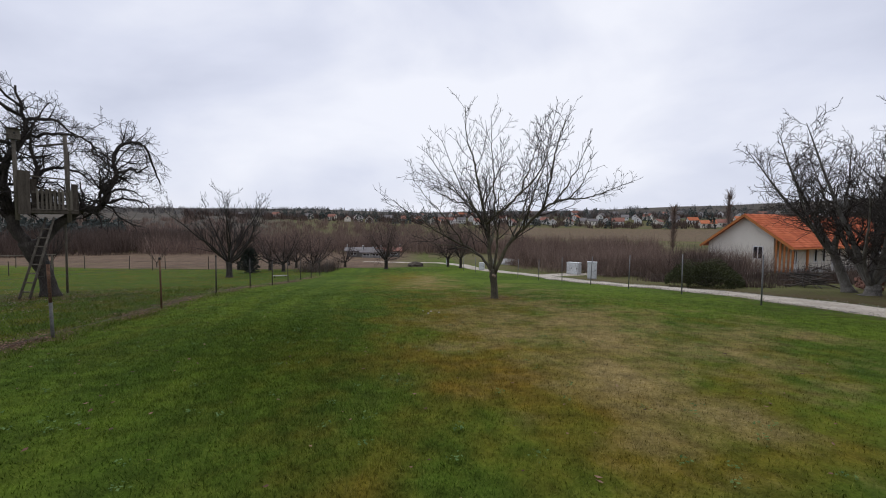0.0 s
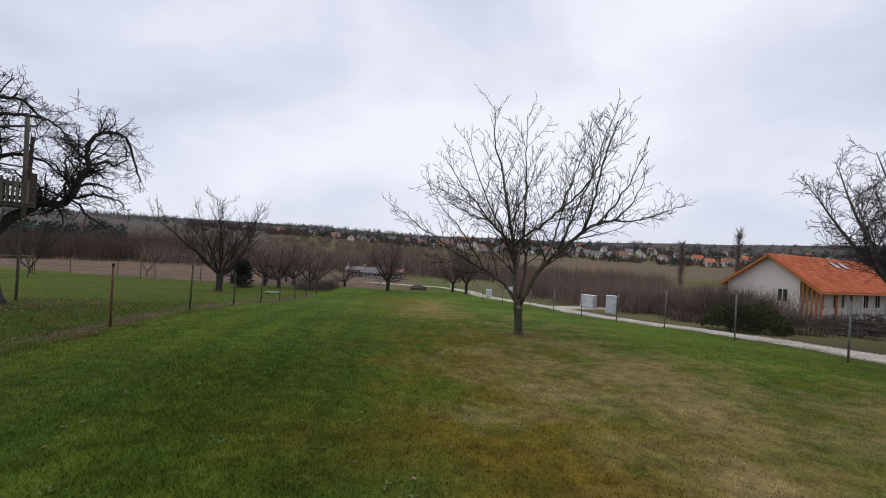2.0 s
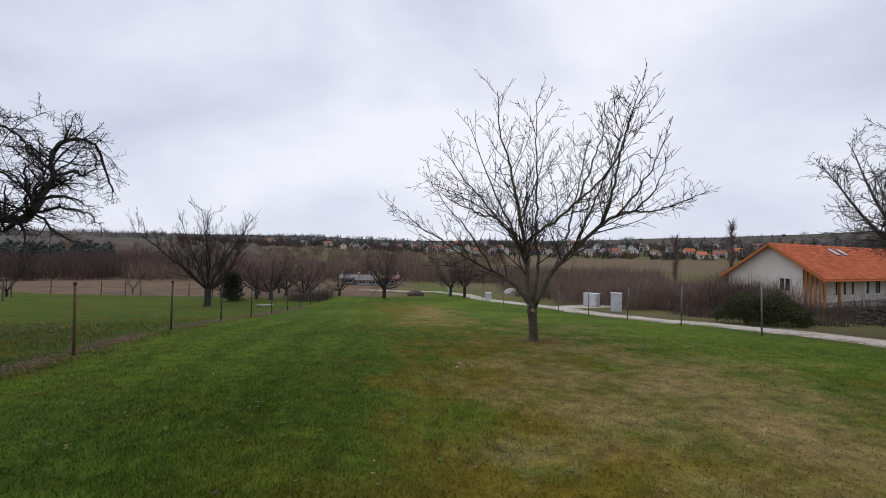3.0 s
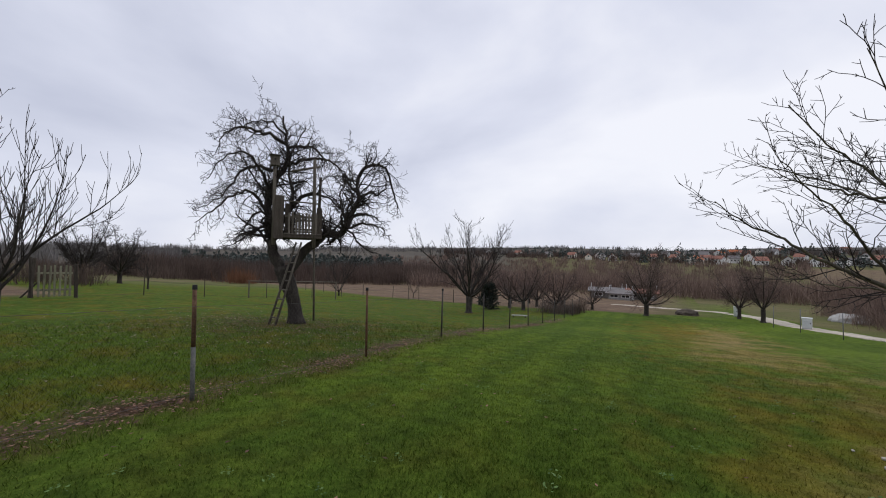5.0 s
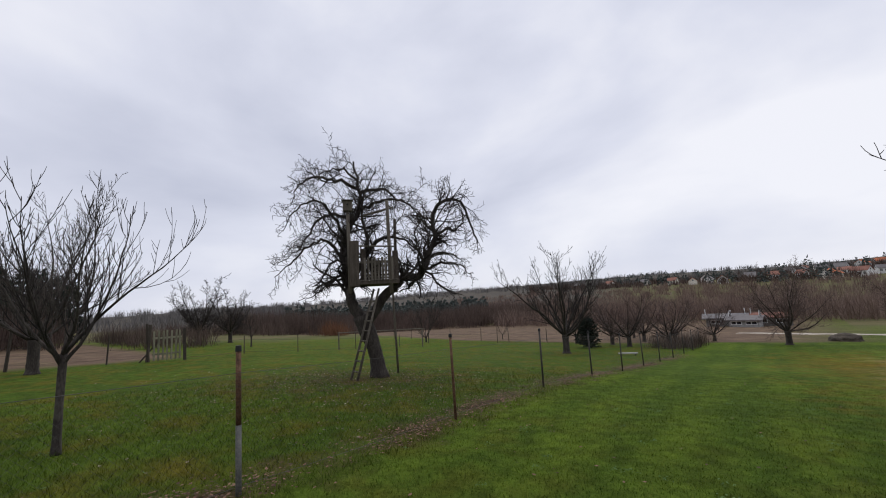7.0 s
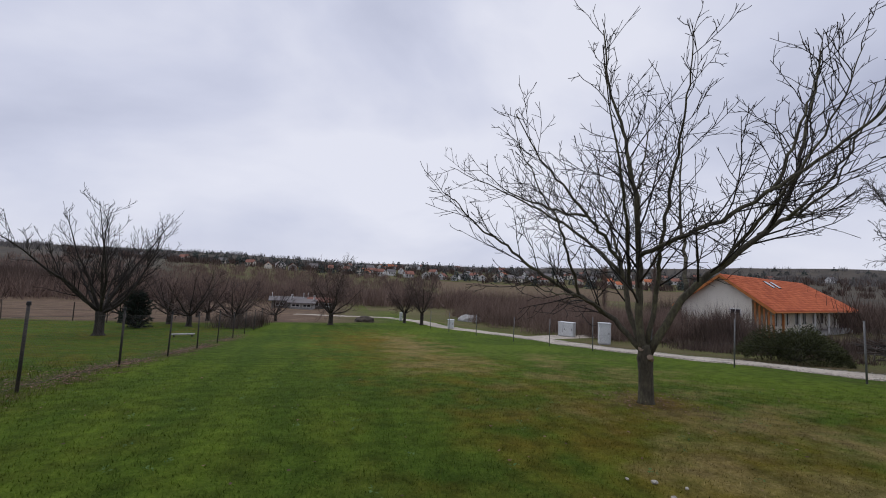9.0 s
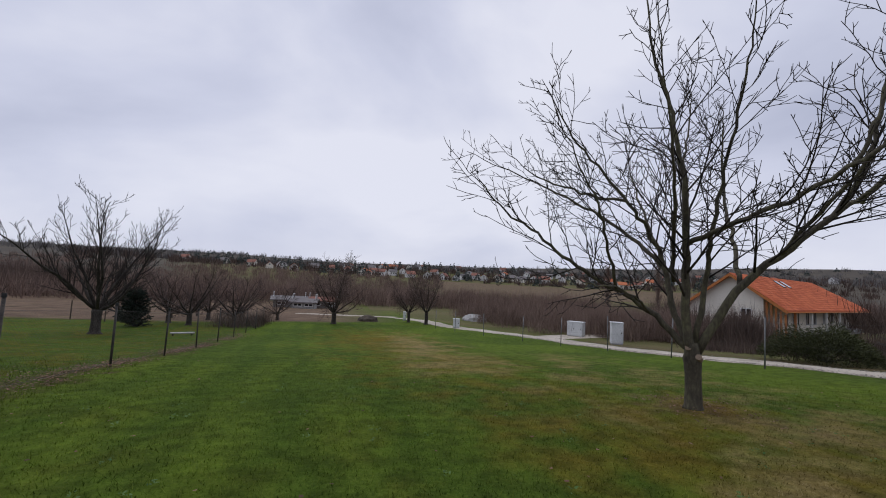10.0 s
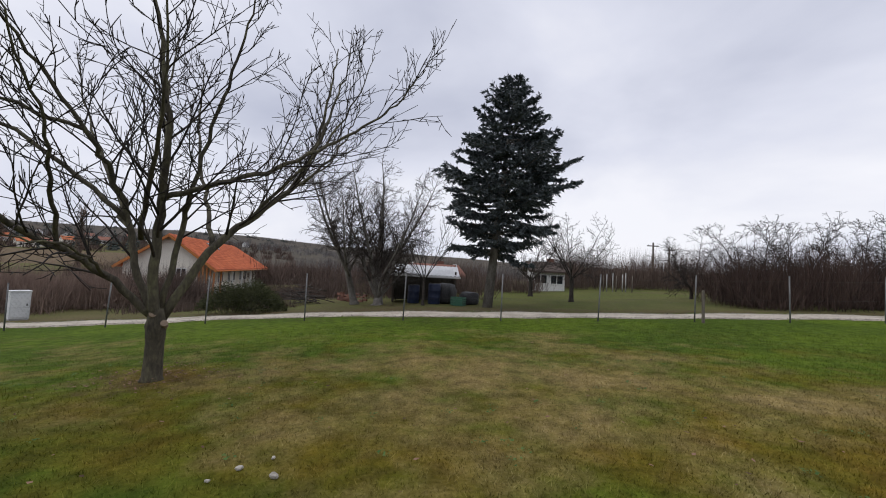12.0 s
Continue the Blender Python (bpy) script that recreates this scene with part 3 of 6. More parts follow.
walnut = bare_tree(
    "walnut_tree", 1.78, 12.9, 3,
    ([(0, 0, 0), (-0.02, -0.02, 0.4), (-0.06, -0.05, 0.75), (-0.10, -0.07, 1.0)], [0.125, 0.112, 0.122, 0.085]),
    [(None, [(-0.10, -0.06, 0.85), (-0.22, -0.08, 1.62), (-0.28, -0.15, 2.34), (-0.48, -0.36, 3.0), (-0.62, -0.42, 3.7), (-0.78, -0.40, 4.4), (-0.98, -0.35, 5.05), (-1.05, -0.25, 6.1)], 0, 0.066, 0.012, 0),
     (None, [(-0.02, -0.08, 0.85), (0.37, -0.45, 1.86), (0.78, -0.77, 2.38), (1.16, -1.08, 2.85), (1.26, -1.35, 3.4), (1.35, -1.5, 4.1), (1.5, -1.55, 4.8), (1.72, -1.5, 5.5)], 0, 0.062, 0.012, 0),
     (None, [(1.10, -1.02, 2.78), (1.51, -1.13, 3.06), (2.05, -0.88, 3.2), (2.75, -0.4, 3.26), (3.3, -0.13, 3.45), (4.0, 0.12, 3.68), (4.7, 0.4, 3.95)], 0, 0.036, 0.015, 0),
     (None, [(-0.31, -0.2, 2.42), (-0.22, -0.8, 2.62), (0.0, -1.4, 2.87), (0.3, -1.85, 3.2), (0.62, -2.3, 3.6), (0.75, -2.75, 3.95), (0.74, -3.05, 4.25), (0.76, -3.3, 4.6)], 0, 0.040, 0.015, 0),
     (None, [(-0.09, 0.0, 0.9), (-0.45, 0.34, 1.39), (-0.91, 0.48, 1.7), (-1.45, 0.5, 1.96), (-1.95, 0.5, 2.25), (-2.45, 0.5, 2.58), (-2.9, 0.45, 2.85), (-3.3, 0.35, 3.2)], 0, 0.050, 0.015, 0),
     (None, [(-0.10, 0.0, 0.95), (-0.12, 0.3, 1.6), (-0.16, 0.45, 2.24), (-0.5, 0.38, 2.71), (-0.97, 0.3, 3.13), (-1.36, 0.45, 3.66), (-1.8, 0.5, 4.15), (-2.25, 0.45, 4.8)], 0, 0.050, 0.015, 0),
     (None, [(-0.16, 0.44, 2.15), (-0.4, 1.1, 2.75), (-0.8, 1.8, 3.3), (-1.3, 2.4, 3.75), (-2.0, 2.8, 4.15), (-2.8, 3.0, 4.5)], 0, 0.036, 0.015, 0),
     (None, [(-0.05, -0.08, 1.0), (0.03, -0.2, 2.0), (-0.10, -0.42, 2.5), (-0.17, -0.68, 3.3), (-0.26, -1.0, 4.1), (-0.36, -1.25, 4.7), (-0.42, -1.4, 5.5)], 0, 0.042, 0.015, 0),
     (None, [(0.36, -0.44, 1.84), (0.78, 0.05, 2.55), (1.1, 0.5, 3.3), (1.4, 0.8, 4.1), (1.62, 1.0, 4.9), (1.75, 1.15, 5.4)], 0, 0.036, 0.015, 0),
     (None, [(-0.16, 0.2, 1.9), (-0.6, -0.3, 2.7), (-1.05, -0.8, 3.3), (-1.45, -1.15, 4.0), (-1.8, -1.4, 4.8)], 0, 0.034, 0.015, 0),
     (None, [(-0.13, 0.3, 1.7), (0.15, 0.95, 2.5), (0.35, 1.6, 3.3), (0.5, 2.1, 4.1), (0.55, 2.4, 4.9)], 0, 0.036, 0.015, 0),
     (None, [(0.72, -0.72, 2.3), (0.75, -1.3, 2.9), (0.85, -1.85, 3.6), (1.0, -2.2, 4.3), (1.1, -2.4, 5.0)], 0, 0.030, 0.015, 0),
     (None, [(-0.92, 0.48, 1.7), (-1.35, 0.1, 2.25), (-1.8, -0.3, 2.8), (-2.3, -0.6, 3.3), (-2.7, -0.75, 3.9)], 0, 0.028, 0.015, 0),
     (None, [(-0.46, 0.34, 1.4), (-0.95, 0.05, 1.62), (-1.5, -0.2, 1.75), (-2.0, -0.3, 1.8), (-2.45, -0.35, 2.0)], 0, 0.022, 0.02, 0),
     (None, [(-0.95, 0.3, 3.1), (-1.5, 0.9, 3.35), (-2.1, 1.3, 3.7), (-2.7, 1.4, 4.2)], 0, 0.024, 0.02, 0),
     (None, [(2.05, -0.88, 3.2), (2.3, -1.2, 3.6), (2.5, -1.3, 4.1), (2.6, -1.3, 4.7)], 0, 0.022, 0.02, 0),
     (None, [(0.3, -1.85, 3.2), (0.55, -2.0, 3.9), (0.75, -2.1, 4.6), (0.9, -2.1, 5.3)], 0, 0.024, 0.02, 0),
     (None, [(1.51, -1.13, 3.06), (1.85, -1.5, 3.65), (2.1, -1.7, 4.3), (2.3, -1.8, 5.0)], 0, 0.026, 0.02, 0),
     (None, [(-0.48, -0.36, 3.0), (-0.1, 0.1, 3.7), (0.2, 0.3, 4.4), (0.35, 0.4, 5.1)], 0, 0.030, 0.02, 0)],
    [(3.8, 0.13, 0.72, 0.36, 0.12, 0.055, 0.38), (4.8, 0.14, 0.72, 0.45, 0.13, 0.07, 0.62), (5.0, 0.12, 0.75, 0.5, 0.11, 0.08, 0.75)],
    M_LICHEN, M_DARKTWIG, "bare young walnut tree with spreading lichen-grown limbs on the lawn", flare=1.22, fine=0.0052)
for along_, side_, z in ((0.10, -0.045, 0.92), (0.115, 0.085, 0.80)):
    c = Vector((-0.05 - 0.73 * along_ + 0.68 * side_, -0.04 - 0.68 * along_ - 0.73 * side_, z))
    part("pruning_scar", rod(c + Vector((0.05, 0.047, -0.03)), c + Vector((-0.022, -0.02, 0.02)), 0.05, 0.042, 14), M_CUT, walnut, "round sawn-off limb scar")

# the old tree with the tree house; its own axes: x to the ladder side, y away from the lawn
OLD = (-12.4, 13.25)
old_tree = bare_tree(
    "old_pear_tree", *OLD, 8,
    ([(0, 0, 0), (-0.05, 0, 0.5), (-0.15, 0, 0.95), (-0.32, 0, 1.4), (-0.46, 0, 1.8)], [0.25, 0.21, 0.20, 0.24, 0.24]),
    [(None, [(-0.42, 0, 1.6), (-0.72, 0.05, 2.2), (-0.82, 0.1, 2.8), (-0.9, 0.1, 3.5), (-0.85, 0.1, 4.15), (-0.56, 0.1, 4.73), (-0.38, 0.1, 5.25), (-0.45, 0.1, 5.8), (-0.56, 0.12, 6.5)], 0, 0.17, 0.02, 0),
     (None, [(-0.36, 0, 1.5), (0.14, -0.08, 2.2), (0.57, -0.12, 2.64), (0.86, -0.12, 2.87), (1.25, -0.05, 2.84), (1.5, 0, 3.2), (1.7, 0.06, 3.7), (1.88, 0.1, 4.12), (1.8, 0.14, 4.56), (1.98, 0.2, 5.05), (2.4, 0.25, 5.32), (2.85, 0.3, 5.2), (3.1, 0.3, 4.5), (3.3, 0.3, 3.9)], 0, 0.15, 0.015, 0),
     (None, [(-0.8, 0.1, 2.7), (-0.45, 0.35, 3.25), (-0.1, 0.5, 3.85), (0.4, 0.55, 4.17), (0.95, 0.5, 4.1), (1.3, 0.45, 3.75)], 0, 0.105, 0.02, 0),
     (None, [(-0.5, 0.3, 3.15), (-0.28, -0.1, 3.6), (-0.24, -0.2, 4.1), (-0.36, -0.2, 4.7), (-0.25, -0.25, 5.4), (0.1, -0.3, 6.1)], 0, 0.076, 0.02, 0),
     (None, [(-0.4, 0.1, 4.95), (0.14, -0.15, 5.16), (0.66, -0.3, 5.16), (1.18, -0.4, 4.9), (1.5, -0.4, 4.5)], 0, 0.060, 0.03, 0),
     (None, [(-0.4, 0.1, 5.5), (0.3, 0.3, 5.7), (0.75, 0.5, 5.42), (1.25, 0.6, 5.2), (1.6, 0.7, 4.7)], 0, 0.052, 0.03, 0),
     (None, [(-0.42, 0.1, 5.65), (-1.2, -0.1, 5.85), (-1.7, -0.2, 5.9), (-2.1, -0.3, 5.6), (-2.35, -0.3, 5.0)], 0, 0.060, 0.03, 0),
     (None, [(-0.6, 0.1, 4.7), (-1.1, 0.3, 4.85), (-1.6, 0.5, 4.8), (-1.95, 0.6, 4.4), (-2.3, 0.7, 3.9), (-2.9, 0.8, 3.5)], 0, 0.064, 0.03, 0),
     (None, [(-0.85, 0.1, 4.1), (-1.2, -0.5, 4.7), (-1.6, -0.9, 5.0), (-2.1, -1.1, 4.7), (-2.4, -1.2, 4.1)], 0, 0.052, 0.03, 0),
     (None, [(-0.9, 0.1, 3.4), (-1.3, 0.0, 3.95), (-1.8, -0.1, 3.9), (-2.3, -0.2, 3.45), (-2.8, -0.2, 3.0)], 0, 0.060, 0.03, 0),
     (None, [(-0.85, 0.1, 3.0), (-1.3, 0.4, 2.85), (-1.8, 0.6, 2.45), (-2.3, 0.7, 2.35)], 0, 0.044, 0.03, 0),
     (None, [(1.48, 0, 3.1), (2.0, -0.2, 3.25), (2.55, -0.3, 3.1), (2.85, -0.35, 2.75)], 0, 0.052, 0.03, 0),
     (None, [(1.6, 0.05, 3.45), (2.2, 0.35, 3.6), (2.6, 0.5, 3.5), (2.9, 0.5, 3.15)], 0, 0.044, 0.03, 0),
     (None, [(1.86, 0.1, 4.1), (2.2, -0.1, 4.32), (2.5, -0.2, 4.25), (2.75, 0.0, 4.7), (2.6, 0.1, 5.2)], 0, 0.052, 0.03, 0),
     (None, [(1.4, 0, 3.0), (1.2, -0.6, 3.5), (1.1, -1.1, 4.1), (1.4, -1.5, 4.3)], 0, 0.048, 0.03, 0),
     (None, [(-0.87, 0.1, 3.7), (-1.0, 0.9, 4.3), (-0.9, 1.7, 4.7), (-1.1, 2.2, 4.4)], 0, 0.064, 0.03, 0),
     (None, [(-0.45, 0.1, 5.9), (-0.95, 0.4, 6.35), (-1.5, 0.6, 6.3), (-1.9, 0.7, 5.9)], 0, 0.040, 0.03, 0),
     (None, [(1.85, 0.12, 4.3), (1.5, 0.8, 4.8), (1.6, 1.3, 5.1), (1.9, 1.6, 4.9)], 0, 0.044, 0.03, 0),
     (None, [(-0.4, 0.1, 5.2), (-0.2, 0.9, 5.6), (0.1, 1.5, 5.6), (0.4, 1.9, 5.2)], 0, 0.048, 0.03, 0),
     (None, [(0.4, 0.5, 4.2), (0.9, 0.6, 4.9), (1.3, 0.6, 5.6), (1.95, 0.6, 6.1)], 0, 0.018, 0.01, 0),
     (None, [(-1.0, 0.3, 6.2), (-1.15, 0.3, 6.8), (-1.35, 0.3, 7.5)], 0, 0.010, 0.005, 0)],
    [(7.0, 0.16, 1.0, 0.33, 0.30, 0.0, 0.38), (9.0, 0.1, 0.95, 0.5, 0.30, -0.03, 0.55), (7.5, 0.1, 0.95, 0.55, 0.26, 0.02, 0.65)],
    M_DARKBARK, M_DARKTWIG, "gnarled old bare fruit tree holding a children's tree house", turn=53.6, flare=1.3, fine=0.0055)

VASE = [(4.2, 0.2, 0.55, 0.36, 0.07, 0.10, 0.55), (5.0, 0.15, 0.6, 0.42, 0.1, 0.08, 0.55)]


def vase_tree(name, x, y, seed, height, width, trunk_h, r, bark, twig, label, limbs=8, levels=VASE, split=False, elev=(40, 70), flare=1.5, fine=0.007, stout=0.36):
    rng = np.random.default_rng(seed)
    ls = []
    for k in range(limbs):
        az = 360 * k / limbs + rng.uniform(-20, 20)
        el = rng.uniform(*elev)
        ln = min((height - trunk_h) / math.sin(radians(el)), width / 2 / math.cos(radians(el))) * rng.uniform(0.9, 1.12)
        ls.append((np.array([0, 0, trunk_h * rng.uniform(0.9, 1.02)]), direction(az, el - 14), ln, r * stout, 0.07, 0.05))
    return bare_tree(name, x, y, seed, ([(0, 0, 0), (0.01, 0, trunk_h * 0.5), (0, 0.01, trunk_h * 1.03)], [r, r * 0.85, r * 0.9]), ls, levels, bark, twig, label, 9, split, flare=flare, fine=fine)


RODS = [(5.5, 0.12, 0.75, 0.42, 0.08, 0.30, 0.45), (4.5, 0.1, 0.6, 0.55, 0.07, 0.30, 0.7)]
vase_tree("young_fruit_tree", -10.2, 6.26, 28, 3.2, 2.2, 1.25, 0.052, M_DARKBARK, M_DARKTWIG, "young bare fruit tree with upright water shoots in rough grass", 9, RODS, True, (54, 74), 1.3, 0.0042, 0.46)
vase_tree("fruit_tree", -23.8, 6.8, 22, 6.4, 6.2, 1.2, 0.20, M_DARKBARK, M_TWIG, "wide bare fruit tree beside the ploughed plot", 9, [(3.4, 0.15, 0.75, 0.40, 0.11, 0.14, 0.38), (4.6, 0.1, 0.7, 0.45, 0.11, 0.16, 0.55), (4.2, 0.1, 0.6, 0.5, 0.08, 0.15, 0.7)], False, (34, 80), 1.4, 0.0075, 0.3)
vase_tree("fruit_tree", -14.2, 28.8, 24, 5.9, 5.8, 1.1, 0.22, M_DARKBARK, M_DARKTWIG, "bare vase-shaped fruit tree in the neighbouring orchard", 12, [(3.0, 0.15, 0.7, 0.40, 0.11, 0.14, 0.42), (3.8, 0.1, 0.6, 0.48, 0.1, 0.15, 0.55), (3.6, 0.1, 0.55, 0.5, 0.08, 0.14, 0.7)], False, (34, 88), 1.5, 0.008, 0.36)
ORCHARD_LEVELS = [(4.0, 0.1, 0.85, 0.36, 0.18, 0.05, 0.36), (6.0, 0.08, 0.8, 0.46, 0.17, 0.06, 0.55), (5.0, 0.1, 0.7, 0.55, 0.12, 0.08, 0.7)]
vase_tree("orchard_tree", -4.5, 40.6, 24, 5.0, 4.8, 0.9, 0.2, M_DARKBARK, M_REDTWIG, "dense bare fruit tree at the lower lawn edge", 12, ORCHARD_LEVELS, False, (28, 88), stout=0.28)
vase_tree("orchard_tree", 3.1, 42.6, 25, 4.8, 3.8, 1.0, 0.17, M_DARKBARK, M_REDTWIG, "dense bare fruit tree at the lower lawn edge beside the track", 11, ORCHARD_LEVELS, False, (30, 88), stout=0.3)
vase_tree("orchard_tree", 1.9, 45.0, 26, 4.4, 3.9, 0.9, 0.15, M_DARKBARK, M_REDTWIG, "dense bare fruit tree at the lower lawn edge", 11, ORCHARD_LEVELS, False, (30, 88), stout=0.3)
small = vase_tree("small_orchard_tree", -10.4, 36.0, 27, 3.4, 4.0, 0.65, 0.15, M_DARKBARK, M_REDTWIG, "low pruned bare orchard tree on a short trunk", 10, ORCHARD_LEVELS, False, (12, 70), fine=0.008, stout=0.34)
tagged(small, group="orchard row")
ro = np.random.default_rng(40)
for ox, oy in ((-14.5, 37.0), (-12.7, 35.2), (-13.6, 41.5), (-11.2, 41.0), (-16.5, 42.5), (-9.0, 43.0), (-17.5, 37.5), (-15.8, 46.0)):
    k = ro.uniform(0.85, 1.15)
    copy_thing(small, pose(ox, oy, gz(ox, oy) - 0.04, 0, 0, ro.uniform(0, 360)) @ Matrix.Diagonal((k, k, k, 1)))

# trees behind the gravel track
BIG_LEVELS = [(5.4, 0.14, 0.85, 0.39, 0.18, 0.035, 0.36), (6.4, 0.1, 0.8, 0.48, 0.2, 0.03, 0.58), (6.0, 0.1, 0.75, 0.52, 0.17, 0.04, 0.72)]
M_PALEBARK = surface("pale_grey_bark", [(0.075, 0.068, 0.060), (0.15, 0.138, 0.122), (0.25, 0.235, 0.21)], 5.0, 0.95, 0.9, 6.0, stretch=(1, 1, 0.35))
bare_tree("leaning_tree", 16.6, 15.6, 31, ([(0, 0, 0), (-0.25, 0.15, 0.9), (-0.55, 0.3, 1.9)], [0.19, 0.155, 0.13]),
          [(np.array([-0.5, 0.28, 1.7]), direction(-60, 48), 5.2, 0.106, 0.06, 0.03), (np.array([-0.55, 0.3, 1.85]), direction(-20, 66), 5.4, 0.100, 0.06, 0.03),
           (np.array([-0.4, 0.2, 1.4]), direction(-95, 34), 4.8, 0.075, 0.07, 0.04), (np.array([-0.5, 0.3, 1.8]), direction(60, 62), 4.7, 0.081, 0.06, 0.03), (np.array([-0.45, 0.25, 1.6]), direction(-150, 50), 4.4, 0.069, 0.06, 0.04)],
          BIG_LEVELS, M_PALEBARK, M_TWIG, "bare leaning tree with pale grey stems behind the track", fine=0.007)
bare_tree("multi_stemmed_tree", 16.0, 14.2, 32, ([(0, 0, 0), (0.02, 0, 0.25), (0.05, 0, 0.45)], [0.27, 0.23, 0.20]),
          [(np.array([0, 0, 0.3]), direction(-70, 68), 6.6, 0.125, 0.04, 0.015), (np.array([0.05, 0, 0.4]), direction(20, 80), 7.2, 0.138, 0.04, 0.01),
           (np.array([0, 0.05, 0.3]), direction(130, 72), 6.8, 0.125, 0.04, 0.015), (np.array([0, 0, 0.35]), direction(-150, 62), 6.0, 0.100, 0.05, 0.02), (np.array([0.05, 0, 0.4]), direction(75, 60), 5.8, 0.094, 0.05, 0.02),
           (np.array([0, 0, 0.3]), direction(-110, 46), 4.6, 0.075, 0.06, 0.03), (np.array([0, 0, 0.3]), direction(160, 50), 4.6, 0.075, 0.06, 0.03), (np.array([-0.05, 0, 0.3]), direction(-30, 58), 5.8, 0.094, 0.05, 0.02)],
          BIG_LEVELS, M_PALEBARK, M_TWIG, "bare tree of several grey stems behind the track", fine=0.007)
vase_tree("thin_tree", 15.4, 11.9, 33, 4.8, 3.0, 1.2, 0.07, M_DARKBARK, M_DARKTWIG, "slender bare sapling beside the junk shed", 6, VASE, False, (55, 80))
vase_tree("bare_tree", 20.0, 4.6, 34, 5.0, 4.6, 1.3, 0.13, M_DARKBARK, M_TWIG, "bare fruit tree on rough grass behind the track", 9, ORCHARD_LEVELS, False, (36, 78), stout=0.3)
vase_tree("bare_tree", 25.5, 6.4, 35, 4.4, 4.2, 1.2, 0.16, M_DARKBARK, M_TWIG, "dark bare tree before the white cottage", 8, ORCHARD_LEVELS, False, (36, 78), stout=0.3)


# ---------------------------------------------------------------- brush, conifers
def twig_fan(rng, n, height, width, bend=0.25, thick=0.02, lean_most=0.34):
    """n thin upright twigs that fan out from the ground: vertices and triangles."""
    base = rng.normal(size=(n, 2)) * width * 0.22
    az = rng.uniform(0, 2 * math.pi, n)
    lean = np.abs(rng.normal(size=n)) * lean_most
    h = height * rng.uniform(0.45, 1.0, n) * np.cos(lean * 0.9)
    top = base + np.c_[np.cos(az), np.sin(az)] * (np.tan(np.minimum(lean, 1.0)) * h)[:, None]
    mid = base + (top - base) * (0.5 - bend * 0.3) + rng.normal(size=(n, 2)) * 0.08 * height * 0.2
    w = rng.normal(size=(n, 2))
    w = w / np.linalg.norm(w, axis=1, keepdims=True) * thick
    z0 = h * rng.uniform(0.0, 0.25, n)
    v = np.stack([np.c_[base - w, z0], np.c_[base + w, z0], np.c_[mid + w * 0.8, h * 0.55], np.c_[mid - w * 0.8, h * 0.55], np.c_[top, h]], 1)
    return v.reshape(-1, 3)


def brush(name, places, seed, twigs, material, label, category="bush", thick=0.02, lean=0.38):
    """Bushes of bare twigs; places: x, y, height, width."""
    rng = np.random.default_rng(seed)
    vs = []
    for x, y, hgt, wid in places:
        v = twig_fan(rng, twigs, hgt, wid, thick=thick, lean_most=lean)
        v[:, 0] += x
        v[:, 1] += y
        v[:, 2] += gz(x, y) - 0.05
        vs.append(v)
    v = np.concatenate(vs)
    n = len(v) // 5
    b = np.arange(n)[:, None] * 5
    loops = np.concatenate([(b + np.array([0, 1, 2, 3])).ravel(), (b + np.array([3, 2, 4])).ravel()])
    ob = fast_mesh(name, v, np.concatenate([np.full(n, 4), np.full(n, 3)]), loops, material)
    return tagged(ob, label, category, kind="stuff")


rb = np.random.default_rng(77)


def scatter(n, xs, ys, hs, ws):
    return [(rb.uniform(*xs), rb.uniform(*ys), rb.uniform(*hs), rb.uniform(*ws)) for _ in range(n)]


def ring(n, azs, ds, hs, ws):
    out = []
    for _ in range(n):
        a, d = radians(rb.uniform(*azs)), rb.uniform(*ds)
        out.append((d * math.sin(a), d * math.cos(a), rb.uniform(*hs), rb.uniform(*ws)))
    return out


brush("brush", scatter(150, (9.5, 30), (34, 62), (2.0, 3.4), (2, 4)) + scatter(46, (13.4, 19), (29.5, 36), (1.8, 3.0), (1.5, 3)), 1, 190, M_BRUSH, "tall leafless brown brush behind the track", thick=0.010, lean=0.6)
brush("brush", ring(520, (-34, 30), (88, 150), (4.2, 6.4), (4, 7)), 2, 62, M_BRUSH, "leafless brown thicket across the valley floor", thick=0.035)
brush("brush", ring(460, (-68, -28), (114, 165), (5.5, 8.2), (5, 8)), 3, 75, M_BRUSHDARK, "dark leafless thicket beyond the bare field", thick=0.035)
brush("brush", ring(330, (36, 80), (66, 150), (4, 7), (4, 7)), 4, 70, M_BRUSHDARK, "dark leafless thicket behind the house", thick=0.03, lean=0.5)
brush("bush", scatter(90, (17.2, 23.5), (-17, -2.9), (2.0, 4.2), (2.4, 3.4)), 5, 240, M_HEDGE, "dense leafless dark hedge behind the track", thick=0.008, lean=0.55)
brush("bush", scatter(46, (20.5, 31), (9.5, 24), (1.2, 2.4), (2, 3)), 13, 100, M_BRUSHDARK, "dark leafless undergrowth behind the junk yard", thick=0.014)
brush("bush", scatter(20, (30, 42), (5.5, 14), (1.6, 2.8), (2, 3)) + scatter(70, (40, 56), (-16, 1.5), (3.6, 5.8), (2.5, 4)), 6, 120, M_BRUSHDARK, "leafless hedge round the cottage garden", thick=0.014)
